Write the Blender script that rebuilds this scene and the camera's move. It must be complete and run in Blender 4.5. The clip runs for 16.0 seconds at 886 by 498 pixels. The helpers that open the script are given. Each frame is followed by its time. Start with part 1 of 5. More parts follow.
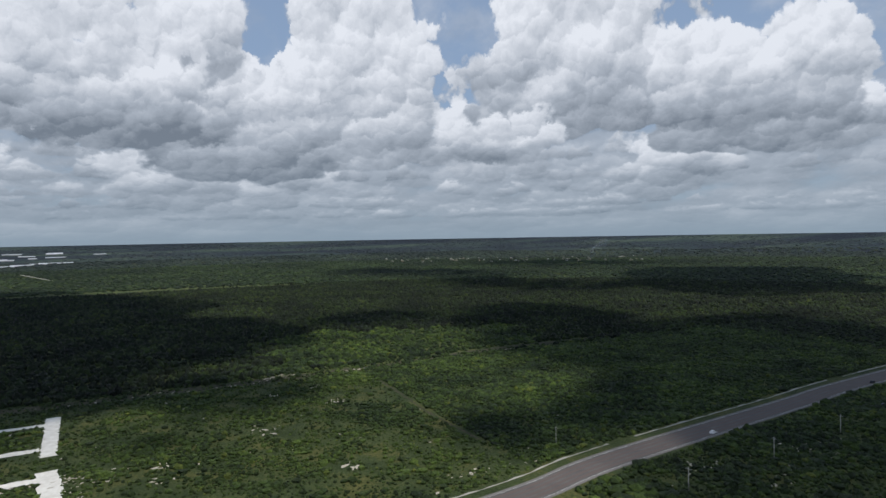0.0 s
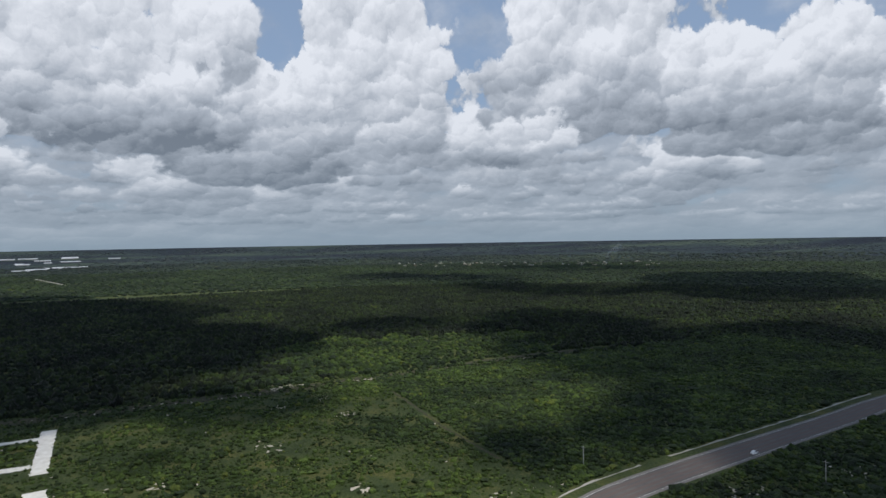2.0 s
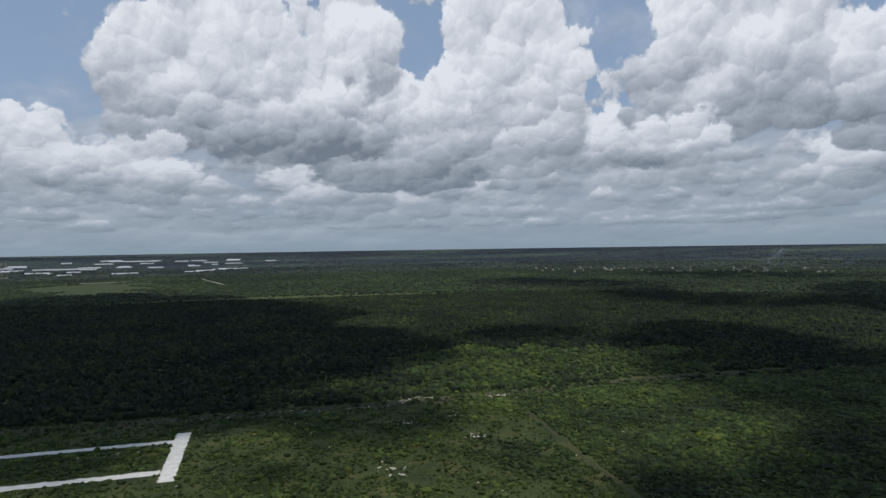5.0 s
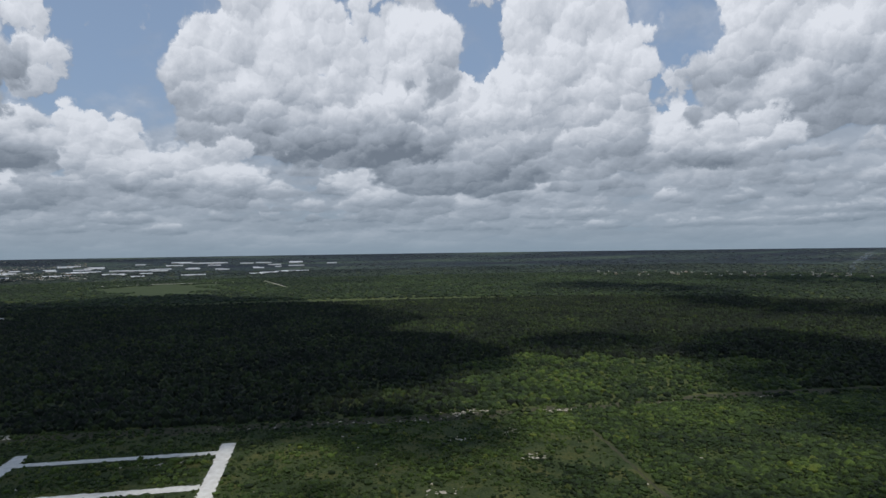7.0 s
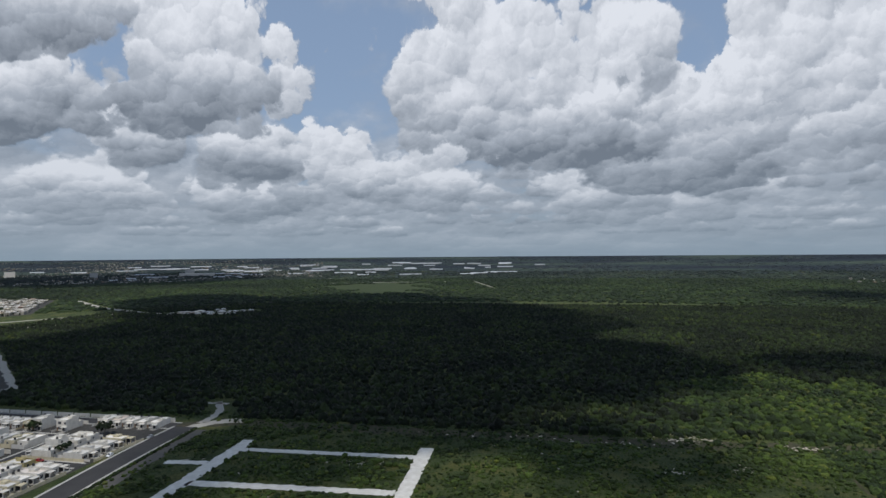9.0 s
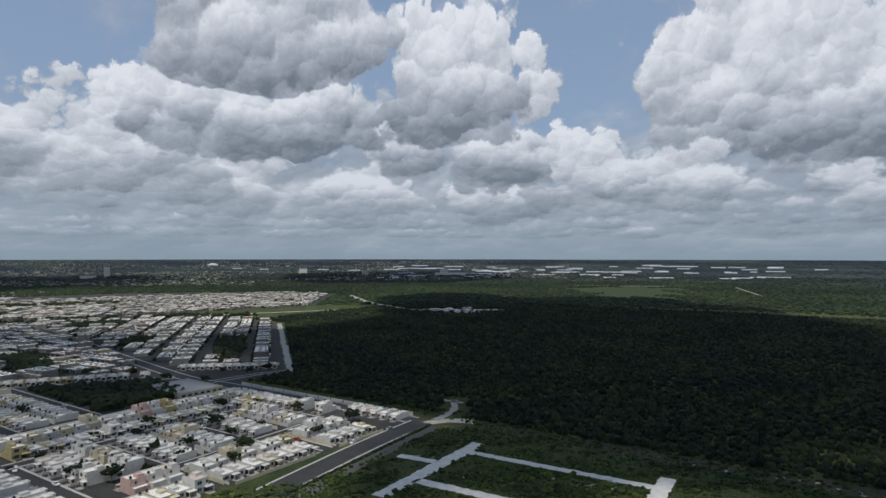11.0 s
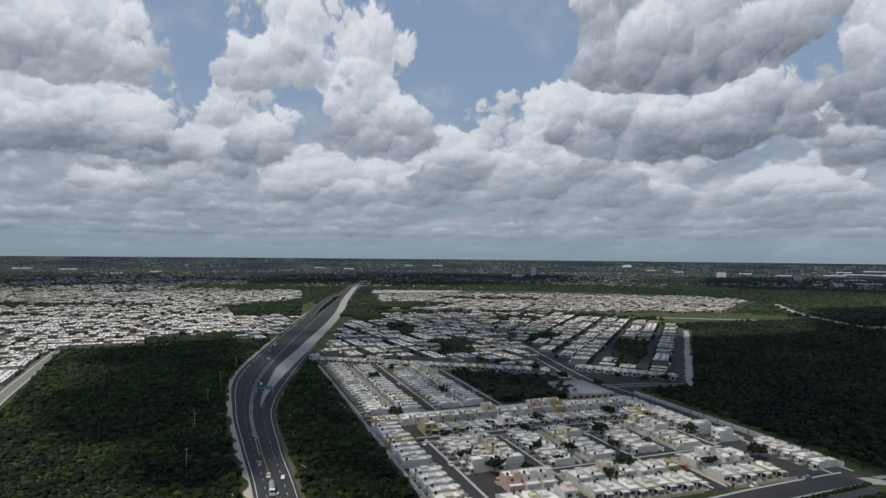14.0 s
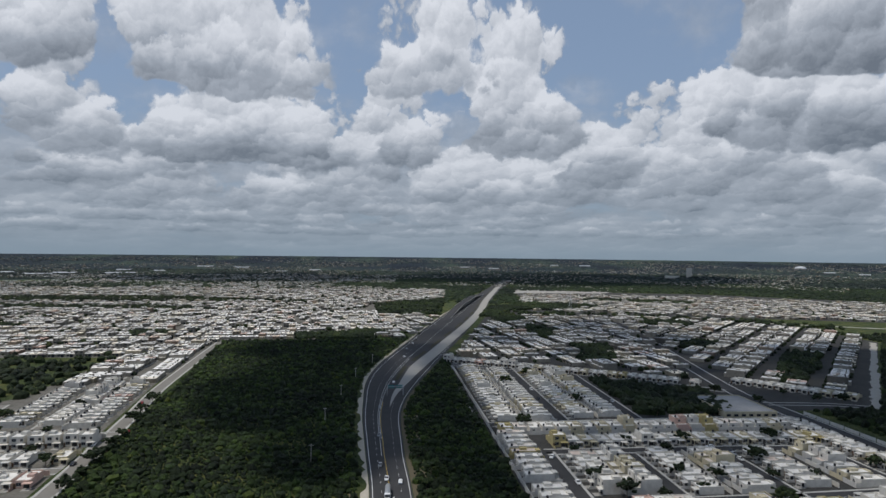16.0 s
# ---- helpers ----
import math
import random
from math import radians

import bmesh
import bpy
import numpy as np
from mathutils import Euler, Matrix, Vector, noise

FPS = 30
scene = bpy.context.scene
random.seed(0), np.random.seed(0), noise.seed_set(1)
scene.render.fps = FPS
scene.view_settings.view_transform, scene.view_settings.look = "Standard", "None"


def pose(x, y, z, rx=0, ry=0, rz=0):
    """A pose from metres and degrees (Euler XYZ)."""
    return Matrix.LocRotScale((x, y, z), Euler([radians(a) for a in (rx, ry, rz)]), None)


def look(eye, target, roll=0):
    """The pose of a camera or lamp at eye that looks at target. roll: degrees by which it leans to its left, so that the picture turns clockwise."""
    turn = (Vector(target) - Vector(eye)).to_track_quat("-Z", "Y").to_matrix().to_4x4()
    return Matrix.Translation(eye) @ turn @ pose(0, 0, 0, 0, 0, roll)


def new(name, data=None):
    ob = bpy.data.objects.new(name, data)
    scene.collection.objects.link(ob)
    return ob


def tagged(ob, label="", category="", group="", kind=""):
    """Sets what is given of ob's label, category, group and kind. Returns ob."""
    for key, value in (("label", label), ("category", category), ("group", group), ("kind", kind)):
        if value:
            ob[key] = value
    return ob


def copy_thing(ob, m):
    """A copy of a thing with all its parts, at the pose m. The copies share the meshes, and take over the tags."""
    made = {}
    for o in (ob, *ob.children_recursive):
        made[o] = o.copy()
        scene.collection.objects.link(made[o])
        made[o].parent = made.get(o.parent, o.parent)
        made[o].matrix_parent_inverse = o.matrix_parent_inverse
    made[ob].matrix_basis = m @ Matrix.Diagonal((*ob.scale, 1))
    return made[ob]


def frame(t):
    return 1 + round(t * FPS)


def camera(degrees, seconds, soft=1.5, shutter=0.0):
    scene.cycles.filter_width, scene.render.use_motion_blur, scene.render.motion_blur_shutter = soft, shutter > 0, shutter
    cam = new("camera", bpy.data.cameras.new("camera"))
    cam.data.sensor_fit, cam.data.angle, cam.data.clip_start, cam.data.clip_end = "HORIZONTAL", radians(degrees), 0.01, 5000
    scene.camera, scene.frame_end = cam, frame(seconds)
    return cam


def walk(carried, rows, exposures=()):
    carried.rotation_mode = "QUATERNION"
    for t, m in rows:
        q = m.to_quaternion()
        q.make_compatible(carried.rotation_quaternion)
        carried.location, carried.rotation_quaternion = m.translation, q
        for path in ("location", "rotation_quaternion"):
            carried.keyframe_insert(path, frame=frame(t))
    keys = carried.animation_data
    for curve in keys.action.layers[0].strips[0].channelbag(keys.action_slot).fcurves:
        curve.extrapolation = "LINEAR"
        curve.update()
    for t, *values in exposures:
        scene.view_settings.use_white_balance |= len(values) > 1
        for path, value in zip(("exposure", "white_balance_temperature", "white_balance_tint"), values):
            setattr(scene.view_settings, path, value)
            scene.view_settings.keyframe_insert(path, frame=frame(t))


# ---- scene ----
cam = camera(70.94, 16.0)
PATH = [
    (0.0, look((0.00, 0.00, 100.00), (-893.70, 448.12, 77.86), -0.98)),
    (0.5, look((-5.13, 1.68, 99.51), (-897.84, 451.91, 80.32), -1.00)),
    (1.0, look((-10.17, 3.39, 99.46), (-905.16, 449.13, 81.88), -1.02)),
    (1.5, look((-15.10, 5.75, 99.54), (-922.79, 425.08, 83.67), -0.98)),
    (2.0, look((-20.18, 7.76, 99.35), (-922.93, 437.70, 84.74), -0.98)),
    (2.5, look((-25.32, 9.34, 99.17), (-940.58, 412.01, 86.79), -1.00)),
    (3.0, look((-30.63, 11.51, 99.15), (-958.96, 383.13, 88.70), -0.99)),
    (3.5, look((-36.05, 13.70, 99.16), (-982.43, 336.64, 90.79), -0.89)),
    (4.0, look((-41.67, 16.47, 99.29), (-1004.01, 288.22, 92.71), -0.91)),
    (4.2, look((-43.98, 17.47, 99.34), (-1008.75, 280.49, 92.89), -0.91)),
    (6.3, look((-68.77, 26.58, 99.78), (-1053.71, 199.47, 97.86), -0.83)),
    (6.5, look((-71.05, 27.23, 99.81), (-1056.18, 199.05, 98.23), -0.83)),
    (7.0, look((-76.54, 28.31, 99.98), (-1068.14, 157.68, 100.55), -0.81)),
    (7.5, look((-82.27, 29.46, 100.48), (-1080.69, 85.70, 101.79), -0.73)),
    (8.0, look((-88.49, 30.59, 100.58), (-1088.39, 17.00, 103.98), -0.63)),
    (8.5, look((-94.63, 31.33, 100.65), (-1089.79, -66.90, 105.34), -0.59)),
    (9.0, look((-100.55, 31.67, 100.71), (-1079.98, -170.00, 107.50), -0.45)),
    (9.2, look((-102.84, 31.75, 100.79), (-1072.30, -213.41, 107.01), -0.27)),
    (11.3, look((-125.87, 32.01, 100.85), (-921.93, -573.10, 112.54), -0.00)),
    (11.5, look((-128.03, 31.74, 100.91), (-901.46, -602.03, 112.84), -0.02)),
    (12.0, look((-133.43, 30.41, 101.18), (-846.19, -670.91, 112.85), 0.00)),
    (12.5, look((-138.71, 28.31, 101.29), (-781.62, -737.54, 113.15), 0.17)),
    (13.0, look((-143.83, 25.80, 101.28), (-698.31, -806.33, 112.80), 0.35)),
    (13.5, look((-148.67, 23.26, 101.14), (-592.87, -872.60, 112.39), 0.44)),
    (14.0, look((-152.75, 20.66, 101.05), (-475.19, -925.87, 111.60), 0.55)),
    (14.5, look((-156.95, 17.51, 101.13), (-332.58, -966.90, 110.19), 0.71)),
    (15.0, look((-161.55, 14.32, 101.15), (-271.35, -979.60, 109.19), 0.75)),
    (15.5, look((-164.94, 10.47, 101.04), (-262.44, -984.73, 108.93), 0.69)),
    (16.0, look((-167.92, 6.25, 100.68), (-261.22, -989.36, 108.68), 0.64)),
]
walk(cam, PATH, [(0.0, 0.0), (3.0, -0.03), (7.0, -0.11), (9.0, -0.10), (12.0, -0.12), (16.0, -0.20)])

# ---- light ----
SUN = Vector((0.42, 0.10, 0.90)).normalized()      # towards the sun
sun_data = bpy.data.lights.new("sun", "SUN")
sun_data.energy, sun_data.angle, sun_data.color = 3.0, radians(0.7), (1.0, 0.965, 0.91)
sun = new("sun", sun_data)
sun.matrix_world = look(SUN * 2000, (0, 0, 0))

world = bpy.data.worlds.new("sky")
scene.world = world
world.use_nodes = True
WT = world.node_tree
WT.nodes.clear()


def wn(kind, **inputs):
    n = WT.nodes.new(kind)
    for key, v in inputs.items():
        if isinstance(v, bpy.types.NodeSocket):
            WT.links.new(v, n.inputs[key])
        else:
            n.inputs[key].default_value = v
    return n


def m(op, a, b=0.0, c=0.0, clamp=False):
    n = WT.nodes.new("ShaderNodeMath")
    n.operation, n.use_clamp = op, clamp
    for i, v in enumerate((a, b, c)):
        if isinstance(v, bpy.types.NodeSocket):
            WT.links.new(v, n.inputs[i])
        else:
            n.inputs[i].default_value = v
    return n.outputs[0]


def wmix(f, a, b):
    n = WT.nodes.new("ShaderNodeMix")
    n.data_type = "RGBA"
    for i, v in ((0, f), (6, a), (7, b)):
        if isinstance(v, bpy.types.NodeSocket):
            WT.links.new(v, n.inputs[i])
        else:
            n.inputs[i].default_value = v
    return n.outputs[2]


def smooth(v, lo, hi):
    n = WT.nodes.new("ShaderNodeMapRange")
    n.interpolation_type = "SMOOTHSTEP"
    WT.links.new(v, n.inputs[0])
    n.inputs[1].default_value, n.inputs[2].default_value = lo, hi
    return n.outputs[0]


tc = WT.nodes.new("ShaderNodeTexCoord")
sep = wn("ShaderNodeSeparateXYZ", Vector=tc.outputs["Generated"])
dx, dy, dz = sep.outputs
MID = radians(119.0)                                # the middle of the swept sky
ahead = m("ADD", m("MULTIPLY", dx, -math.sin(MID)), m("MULTIPLY", dy, math.cos(MID)))
aside = m("ADD", m("MULTIPLY", dx, -math.cos(MID)), m("MULTIPLY", dy, -math.sin(MID)))
AZ = m("MULTIPLY", m("ARCTAN2", aside, ahead), 57.29578)        # degrees from the middle
EL = m("MULTIPLY", m("ARCSINE", dz), 57.29578)
ELP = m("MAXIMUM", EL, 0.0)
# cloud sheets crowd together towards the horizon
UP = m("MULTIPLY", m("LOGARITHM", m("ADD", m("DIVIDE", ELP, 6.0), 1.0), 2.71828), 6.0)


def flow(su, sv, ou, ov, detail, rough):
    """Slow noise over the sky, flatter towards the horizon."""
    v = wn("ShaderNodeCombineXYZ", X=m("MULTIPLY_ADD", AZ, su, ou), Y=m("MULTIPLY_ADD", UP, sv, ov), Z=0.0)
    n = wn("ShaderNodeTexNoise", Vector=v.outputs[0], Scale=1.0, Detail=detail, Roughness=rough)
    n.noise_dimensions = "2D"
    return n


def total(values):
    s = values[0]
    for v in values[1:]:
        s = m("ADD", s, v)
    return s


# the air stirs the clouds' outlines at two sizes
W1 = wn("ShaderNodeSeparateColor", Color=flow(0.13, 0.42, 3.0, 8.0, 3.0, 0.55).outputs["Color"]).outputs
W2 = wn("ShaderNodeSeparateColor", Color=flow(0.75, 2.4, 9.0, 2.0, 5.0, 0.62).outputs["Color"]).outputs
A1 = m("ADD", AZ, m("MULTIPLY_ADD", W1[0], 7.0, -3.5))
NEARER = m("MULTIPLY_ADD", ELP, 1 / 21.0, 6.0 / 21.0)           # clouds look larger higher up
E1 = m("ADD", ELP, m("MULTIPLY", m("MULTIPLY_ADD", W1[1], 4.0, -2.0), NEARER))
PX = m("ADD", m("MULTIPLY", AZ, 0.33), m("MULTIPLY_ADD", W2[0], 0.55, 3.0))
PY = m("ADD", m("MULTIPLY", UP, 1.10), m("MULTIPLY_ADD", W2[1], 0.55, 5.0))


def heads(scale, seed):
    """Cauliflower heads: how far each one bulges, and how far up and across its face a spot lies."""
    x, y = m("MULTIPLY_ADD", PX, scale, seed), m("MULTIPLY_ADD", PY, scale, seed * 0.7)
    n = wn("ShaderNodeTexVoronoi", Vector=wn("ShaderNodeCombineXYZ", X=x, Y=y, Z=0.0).outputs[0], Scale=1.0)
    n.voronoi_dimensions, n.feature = "2D", "SMOOTH_F1"
    n.inputs["Smoothness"].default_value = 0.35
    c = wn("ShaderNodeSeparateXYZ", Vector=n.outputs["Position"]).outputs
    d = n.outputs["Distance"]
    return m("MULTIPLY_ADD", m("MULTIPLY", d, d), -1.5, 0.38), m("MULTIPLY_ADD", m("SUBTRACT", x, c[0]), 0.35, m("SUBTRACT", y, c[1]))


H = [heads(s, k) for s, k in ((0.48, 1.3), (1.0, 4.1), (2.3, 7.7), (5.2, 2.9))]
BULGE = m("MULTIPLY", total([m("MULTIPLY", H[i][0], a) for i, a in enumerate((3.2, 2.1, 1.1, 0.5))]), NEARER)
FACE = total([m("MULTIPLY", H[i][1], a) for i, a in enumerate((0.30, 0.24, 0.12, 0.04))])
GRAIN = m("MULTIPLY_ADD", W2[2], 0.20, -0.10)
FACE = m("ADD", FACE, GRAIN)

# a thin broken layer behind the heaps, denser low down
VEILS = flow(0.10, 0.55, 4.0, 7.0, 6.0, 0.55).outputs[0]
FILL = m("SUBTRACT", 1.0, smooth(ELP, 5.0, 15.0))
alpha = m("MULTIPLY", smooth(m("ADD", VEILS, m("MULTIPLY", FILL, 0.30)), 0.46, 0.74), m("MULTIPLY_ADD", FILL, 0.45, 0.50))
tone = m("ADD", m("MULTIPLY_ADD", VEILS, 0.6, 0.16), m("MULTIPLY", FACE, 0.5))


def lay(dens, t, soft):
    """One cloud over those behind it."""
    global alpha, tone
    a = smooth(dens, -0.35 * soft, 1.0 * soft)
    tone = m("MULTIPLY_ADD", a, m("SUBTRACT", t, tone), tone)
    alpha = m("MAXIMUM", alpha, a)


def heap_row(base, tall, step, seed):
    """A row of small far heaps whose bases lie at one height over the horizon."""
    v = wn("ShaderNodeCombineXYZ", X=m("MULTIPLY_ADD", A1, step, seed), Y=seed, Z=0.0)
    n = wn("ShaderNodeTexNoise", Vector=v.outputs[0], Scale=1.0, Detail=3.0, Roughness=0.6)
    n.noise_dimensions = "2D"
    up = m("SUBTRACT", m("MULTIPLY_ADD", m("SUBTRACT", E1, ELP), 0.5, ELP), base)
    top = m("MULTIPLY_ADD", n.outputs[0], tall * 3.6, -1.55 * tall)
    dens = m("ADD", m("MINIMUM", m("SUBTRACT", top, up), m("MULTIPLY_ADD", up, 2.2, 0.5)), m("MULTIPLY", BULGE, 0.75))
    lay(dens, m("ADD", m("MINIMUM", m("MULTIPLY_ADD", m("MAXIMUM", up, -0.1), 0.55 / tall, 0.38), 0.90), FACE), 0.30 + 0.03 * base)


def heap_cloud(az, base, top, wide, dark):
    """One heap cloud: flat shaded base, domed bright head (degrees)."""
    h = top - base
    u = m("MULTIPLY_ADD", A1, 1 / wide, -(az - 119.0) / wide)
    v = m("MULTIPLY_ADD", E1, 1 / h, -base / h)
    vm = m("MAXIMUM", v, m("MULTIPLY", v, -h / 2.0))
    r = m("SQRT", m("MULTIPLY_ADD", u, u, m("MULTIPLY", vm, vm)))
    dens = m("MULTIPLY_ADD", r, -min(wide, h), m("ADD", BULGE, min(wide, h)))
    lay(dens, m("ADD", m("MINIMUM", m("MULTIPLY_ADD", m("MAXIMUM", v, -0.03), 1.25, dark + 0.11), 0.85), FACE), min(1.0, 0.30 + 0.05 * base))


for base, tall, step, seed in ((1.9, 0.7, 0.42, 3.0), (2.8, 1.0, 0.33, 11.0), (3.9, 1.4, 0.26, 23.0), (5.2, 1.9, 0.21, 37.0), (7.0, 2.3, 0.16, 51.0)):
    heap_row(base, tall, step, seed)
# azimuth, base, top, half width, tone of the base
HEAPS_NORTH = [(83, 4.3, 8.5, 9, 0.30), (43, 5.0, 9.0, 5, 0.30), (31, 8.0, 13.5, 5, 0.30), (62, 7.2, 13.3, 5, 0.30), (72, 8.2, 25, 8.5, 0.30), (51, 10.3, 26, 9.0, 0.20), (37, 8.4, 19, 8.0, 0.10), (56, 7.2, 10.5, 4, 0.25),
               (81.5, 7.0, 17, 7.5, 0.06), (86, 14.5, 24.5, 6, 0.40)]
HEAPS_WEST = [(131, 4.8, 10, 6.5, 0.3), (117, 4.2, 8.3, 5.5, 0.28), (99, 10.3, 24.5, 7.5, 0.25), (91, 9.0, 19, 7, 0.04), (115.8, 7.5, 16.3, 3.6, 0.22), (111.5, 5.5, 11.5, 3.8, 0.25), (119.5, 7.9, 12.2, 4.6, 0.15), (128, 8.3, 13.0, 5.0, 0.28), (103, 5.5, 9.5, 5.5, 0.30), (135, 11.5, 17.0, 4.5, 0.15),
              (123.0, 11.7, 22.8, 6.2, 0.08)]
HEAPS_SOUTH_WEST = [(143, 5.2, 11, 6.5, 0.3), (150, 6.7, 15.0, 7.0, 0.32), (166, 5.8, 10.8, 8, 0.35), (158, 7.5, 12.5, 5.5, 0.35), (145, 10.0, 17.2, 6.0, 0.18), (138, 10.4, 17.0, 5.0, 0.10), (168, 10.3, 20.5, 4.8, 0.28), (140, 16.5, 30, 11, 0.14)]
HEAPS_SOUTH = [(188, 5.4, 9.5, 6, 0.3), (201, 6, 11, 6.5, 0.3), (183, 7.3, 12.5, 6, 0.30), (173, 5.2, 9.5, 6, 0.33), (178.5, 9.2, 15.8, 3.0, 0.28), (176.6, 16.2, 25, 5.0, 0.42), (205, 10.0, 15.8, 5, 0.30), (193, 9.0, 15.0, 7.5, 0.28), (195, 15.2, 26, 8.5, 0.35), (209, 16, 24, 5, 0.30)]
for q in HEAPS_NORTH + HEAPS_WEST + HEAPS_SOUTH_WEST + HEAPS_SOUTH:
    heap_cloud(*q)
alpha = m("MULTIPLY", alpha, m("SUBTRACT", 1.0, m("MULTIPLY", smooth(EL, 24.0, 38.0), 0.95)))   # the clouds open towards the zenith
body = m("ADD", tone, 0.0, clamp=True)
ramp = WT.nodes.new("ShaderNodeValToRGB")
WT.links.new(body, ramp.inputs[0])
els = ramp.color_ramp.elements
els[0].position, els[0].color = 0.0, (0.165, 0.195, 0.245, 1)
els[1].position, els[1].color = 1.0, (0.80, 0.835, 0.91, 1)
e = els.new(0.5)
e.color = (0.405, 0.45, 0.525, 1)
nishita = WT.nodes.new("ShaderNodeTexSky")
nishita.sky_type, nishita.sun_disc = "NISHITA", False
nishita.sun_elevation, nishita.sun_rotation = math.asin(SUN.z), math.atan2(SUN.x, SUN.y)
nishita.air_density, nishita.dust_density = 1.0, 1.5
tinted = wmix(1.0, nishita.outputs[0], (0.98, 1.0, 1.06, 1))
tinted.node.blend_type = "MULTIPLY"
clear = wn("ShaderNodeVectorMath", Vector=tinted)
clear.operation = "SCALE"
clear.inputs["Scale"].default_value = 0.085
thin = wmix(0.5, clear.outputs[0], (0.36, 0.49, 0.70, 1))
sky = wmix(alpha, thin, ramp.outputs[0])
low = m("ADD", m("MULTIPLY", m("EXPONENT", m("MULTIPLY", ELP, -0.50)), 0.45), m("MULTIPLY", m("EXPONENT", m("MULTIPLY", ELP, -0.14)), 0.52))
sky = wmix(m("MULTIPLY", low, 0.92), sky, (0.25, 0.33, 0.41, 1))
out = wn("ShaderNodeOutputWorld")
bg = wn("ShaderNodeBackground", Color=sky, Strength=1.0)
WT.links.new(bg.outputs[0], out.inputs[0])

# ---- materials ----


class Mat:
    """A node material with a Principled surface and shortcuts for its nodes."""

    def __init__(self, name, rough=0.8, metal=0.0):
        self.mat = bpy.data.materials.new(name)
        self.mat.use_nodes = True
        self.t = self.mat.node_tree
        self.p = self.t.nodes["Principled BSDF"]
        self.p.inputs["Roughness"].default_value, self.p.inputs["Metallic"].default_value = rough, metal
        self.p.inputs["Specular IOR Level"].default_value = 0.25
        self.pos = self.t.nodes.new("ShaderNodeNewGeometry").outputs["Position"]

    def noise(self, scale, detail=4.0, rough=0.55, vec=None):
        n = self.t.nodes.new("ShaderNodeTexNoise")
        self.t.links.new(vec or self.pos, n.inputs["Vector"])
        n.inputs["Scale"].default_value, n.inputs["Detail"].default_value, n.inputs["Roughness"].default_value = scale, detail, rough
        return n.outputs[0]

    def ramp(self, v, *stops):
        r = self.t.nodes.new("ShaderNodeValToRGB")
        self.t.links.new(v, r.inputs[0])
        el = r.color_ramp.elements
        while len(el) < len(stops):
            el.new(0.5)
        for x, (p, c) in zip(el, stops):
            x.position, x.color = p, (*c, 1)
        return r.outputs[0]

    def mix(self, f, a, b, how="MIX"):
        n = self.t.nodes.new("ShaderNodeMix")
        n.data_type, n.blend_type = "RGBA", how
        for i, v in ((0, f), (6, a), (7, b)):
            if isinstance(v, bpy.types.NodeSocket):
                self.t.links.new(v, n.inputs[i])
            else:
                n.inputs[i].default_value = v if isinstance(v, float) else (*v, 1)
        return n.outputs[2]

    def colour(self, c):
        if isinstance(c, tuple):
            self.p.inputs["Base Color"].default_value = (*c, 1)
        else:
            self.t.links.new(c, self.p.inputs["Base Color"])
        return self

    def bump(self, v, strength, dist):
        b = self.t.nodes.new("ShaderNodeBump")
        b.inputs["Strength"].default_value, b.inputs["Distance"].default_value = strength, dist
        self.t.links.new(v, b.inputs["Height"])
        self.t.links.new(b.outputs[0], self.p.inputs["Normal"])
        return self

    def island(self):
        return self.t.nodes.new("ShaderNodeNewGeometry").outputs["Random Per Island"]

    def rand(self):
        return self.t.nodes.new("ShaderNodeObjectInfo").outputs["Random"]


def plain(name, c, rough=0.8, metal=0.0, var=0.25, scale=1.5):
    k = Mat(name, rough, metal)
    n = k.noise(scale, 5.0, 0.65)
    lo, hi = tuple(x * (1 - var) for x in c), tuple(min(0.9, x * (1 + var * 0.6)) for x in c)
    k.colour(k.mix(k.noise(scale * 9, 2.0), k.ramp(n, (0.3, lo), (0.7, hi)), k.ramp(n, (0.3, hi), (0.7, c))))
    k.bump(k.noise(scale * 6, 4.0), 0.15, 0.02)
    return k.mat


def foliage(name, c_dark, c_mid, c_light, patch=0.012):
    k = Mat(name, 0.75)
    isl = k.island()
    own = k.ramp(isl, (0.0, c_dark), (0.55, c_mid), (0.93, c_light), (1.0, (c_light[0] * 1.5, c_light[1] * 1.15, c_light[2])))
    broad = k.ramp(k.noise(patch, 3.0), (0.35, (0.50, 0.55, 0.52)), (0.65, (1.5, 1.38, 1.0)))
    leaf = k.ramp(k.noise(1.1, 5.0, 0.7), (0.33, (0.45, 0.48, 0.45)), (0.68, (1.4, 1.35, 1.25)))
    k.colour(k.mix(1.0, k.mix(1.0, own, broad, "MULTIPLY"), leaf, "MULTIPLY"))
    k.bump(k.noise(1.4, 5.0, 0.75), 1.0, 0.6)
    return k.mat


SCRUB = foliage("scrub_leaves", (0.0170, 0.0300, 0.0085), (0.0370, 0.0640, 0.0150), (0.0640, 0.1040, 0.0260))
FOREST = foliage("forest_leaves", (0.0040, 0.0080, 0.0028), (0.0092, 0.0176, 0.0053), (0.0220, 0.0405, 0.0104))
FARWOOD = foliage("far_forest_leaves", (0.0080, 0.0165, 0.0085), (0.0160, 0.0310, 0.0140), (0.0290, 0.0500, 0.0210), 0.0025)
# These two carry the blue of distant haze in their leaf colour.
HAZED_MIDWOOD = foliage("haze_blue_forest_leaves", (0.0125, 0.0210, 0.0215), (0.0210, 0.0340, 0.0330), (0.0330, 0.0490, 0.0420), 0.0018)
HAZED_HORIZONWOOD = foliage("haze_blue_horizon_leaves", (0.0180, 0.0275, 0.0400), (0.0280, 0.0415, 0.0560), (0.0400, 0.0550, 0.0680), 0.0012)
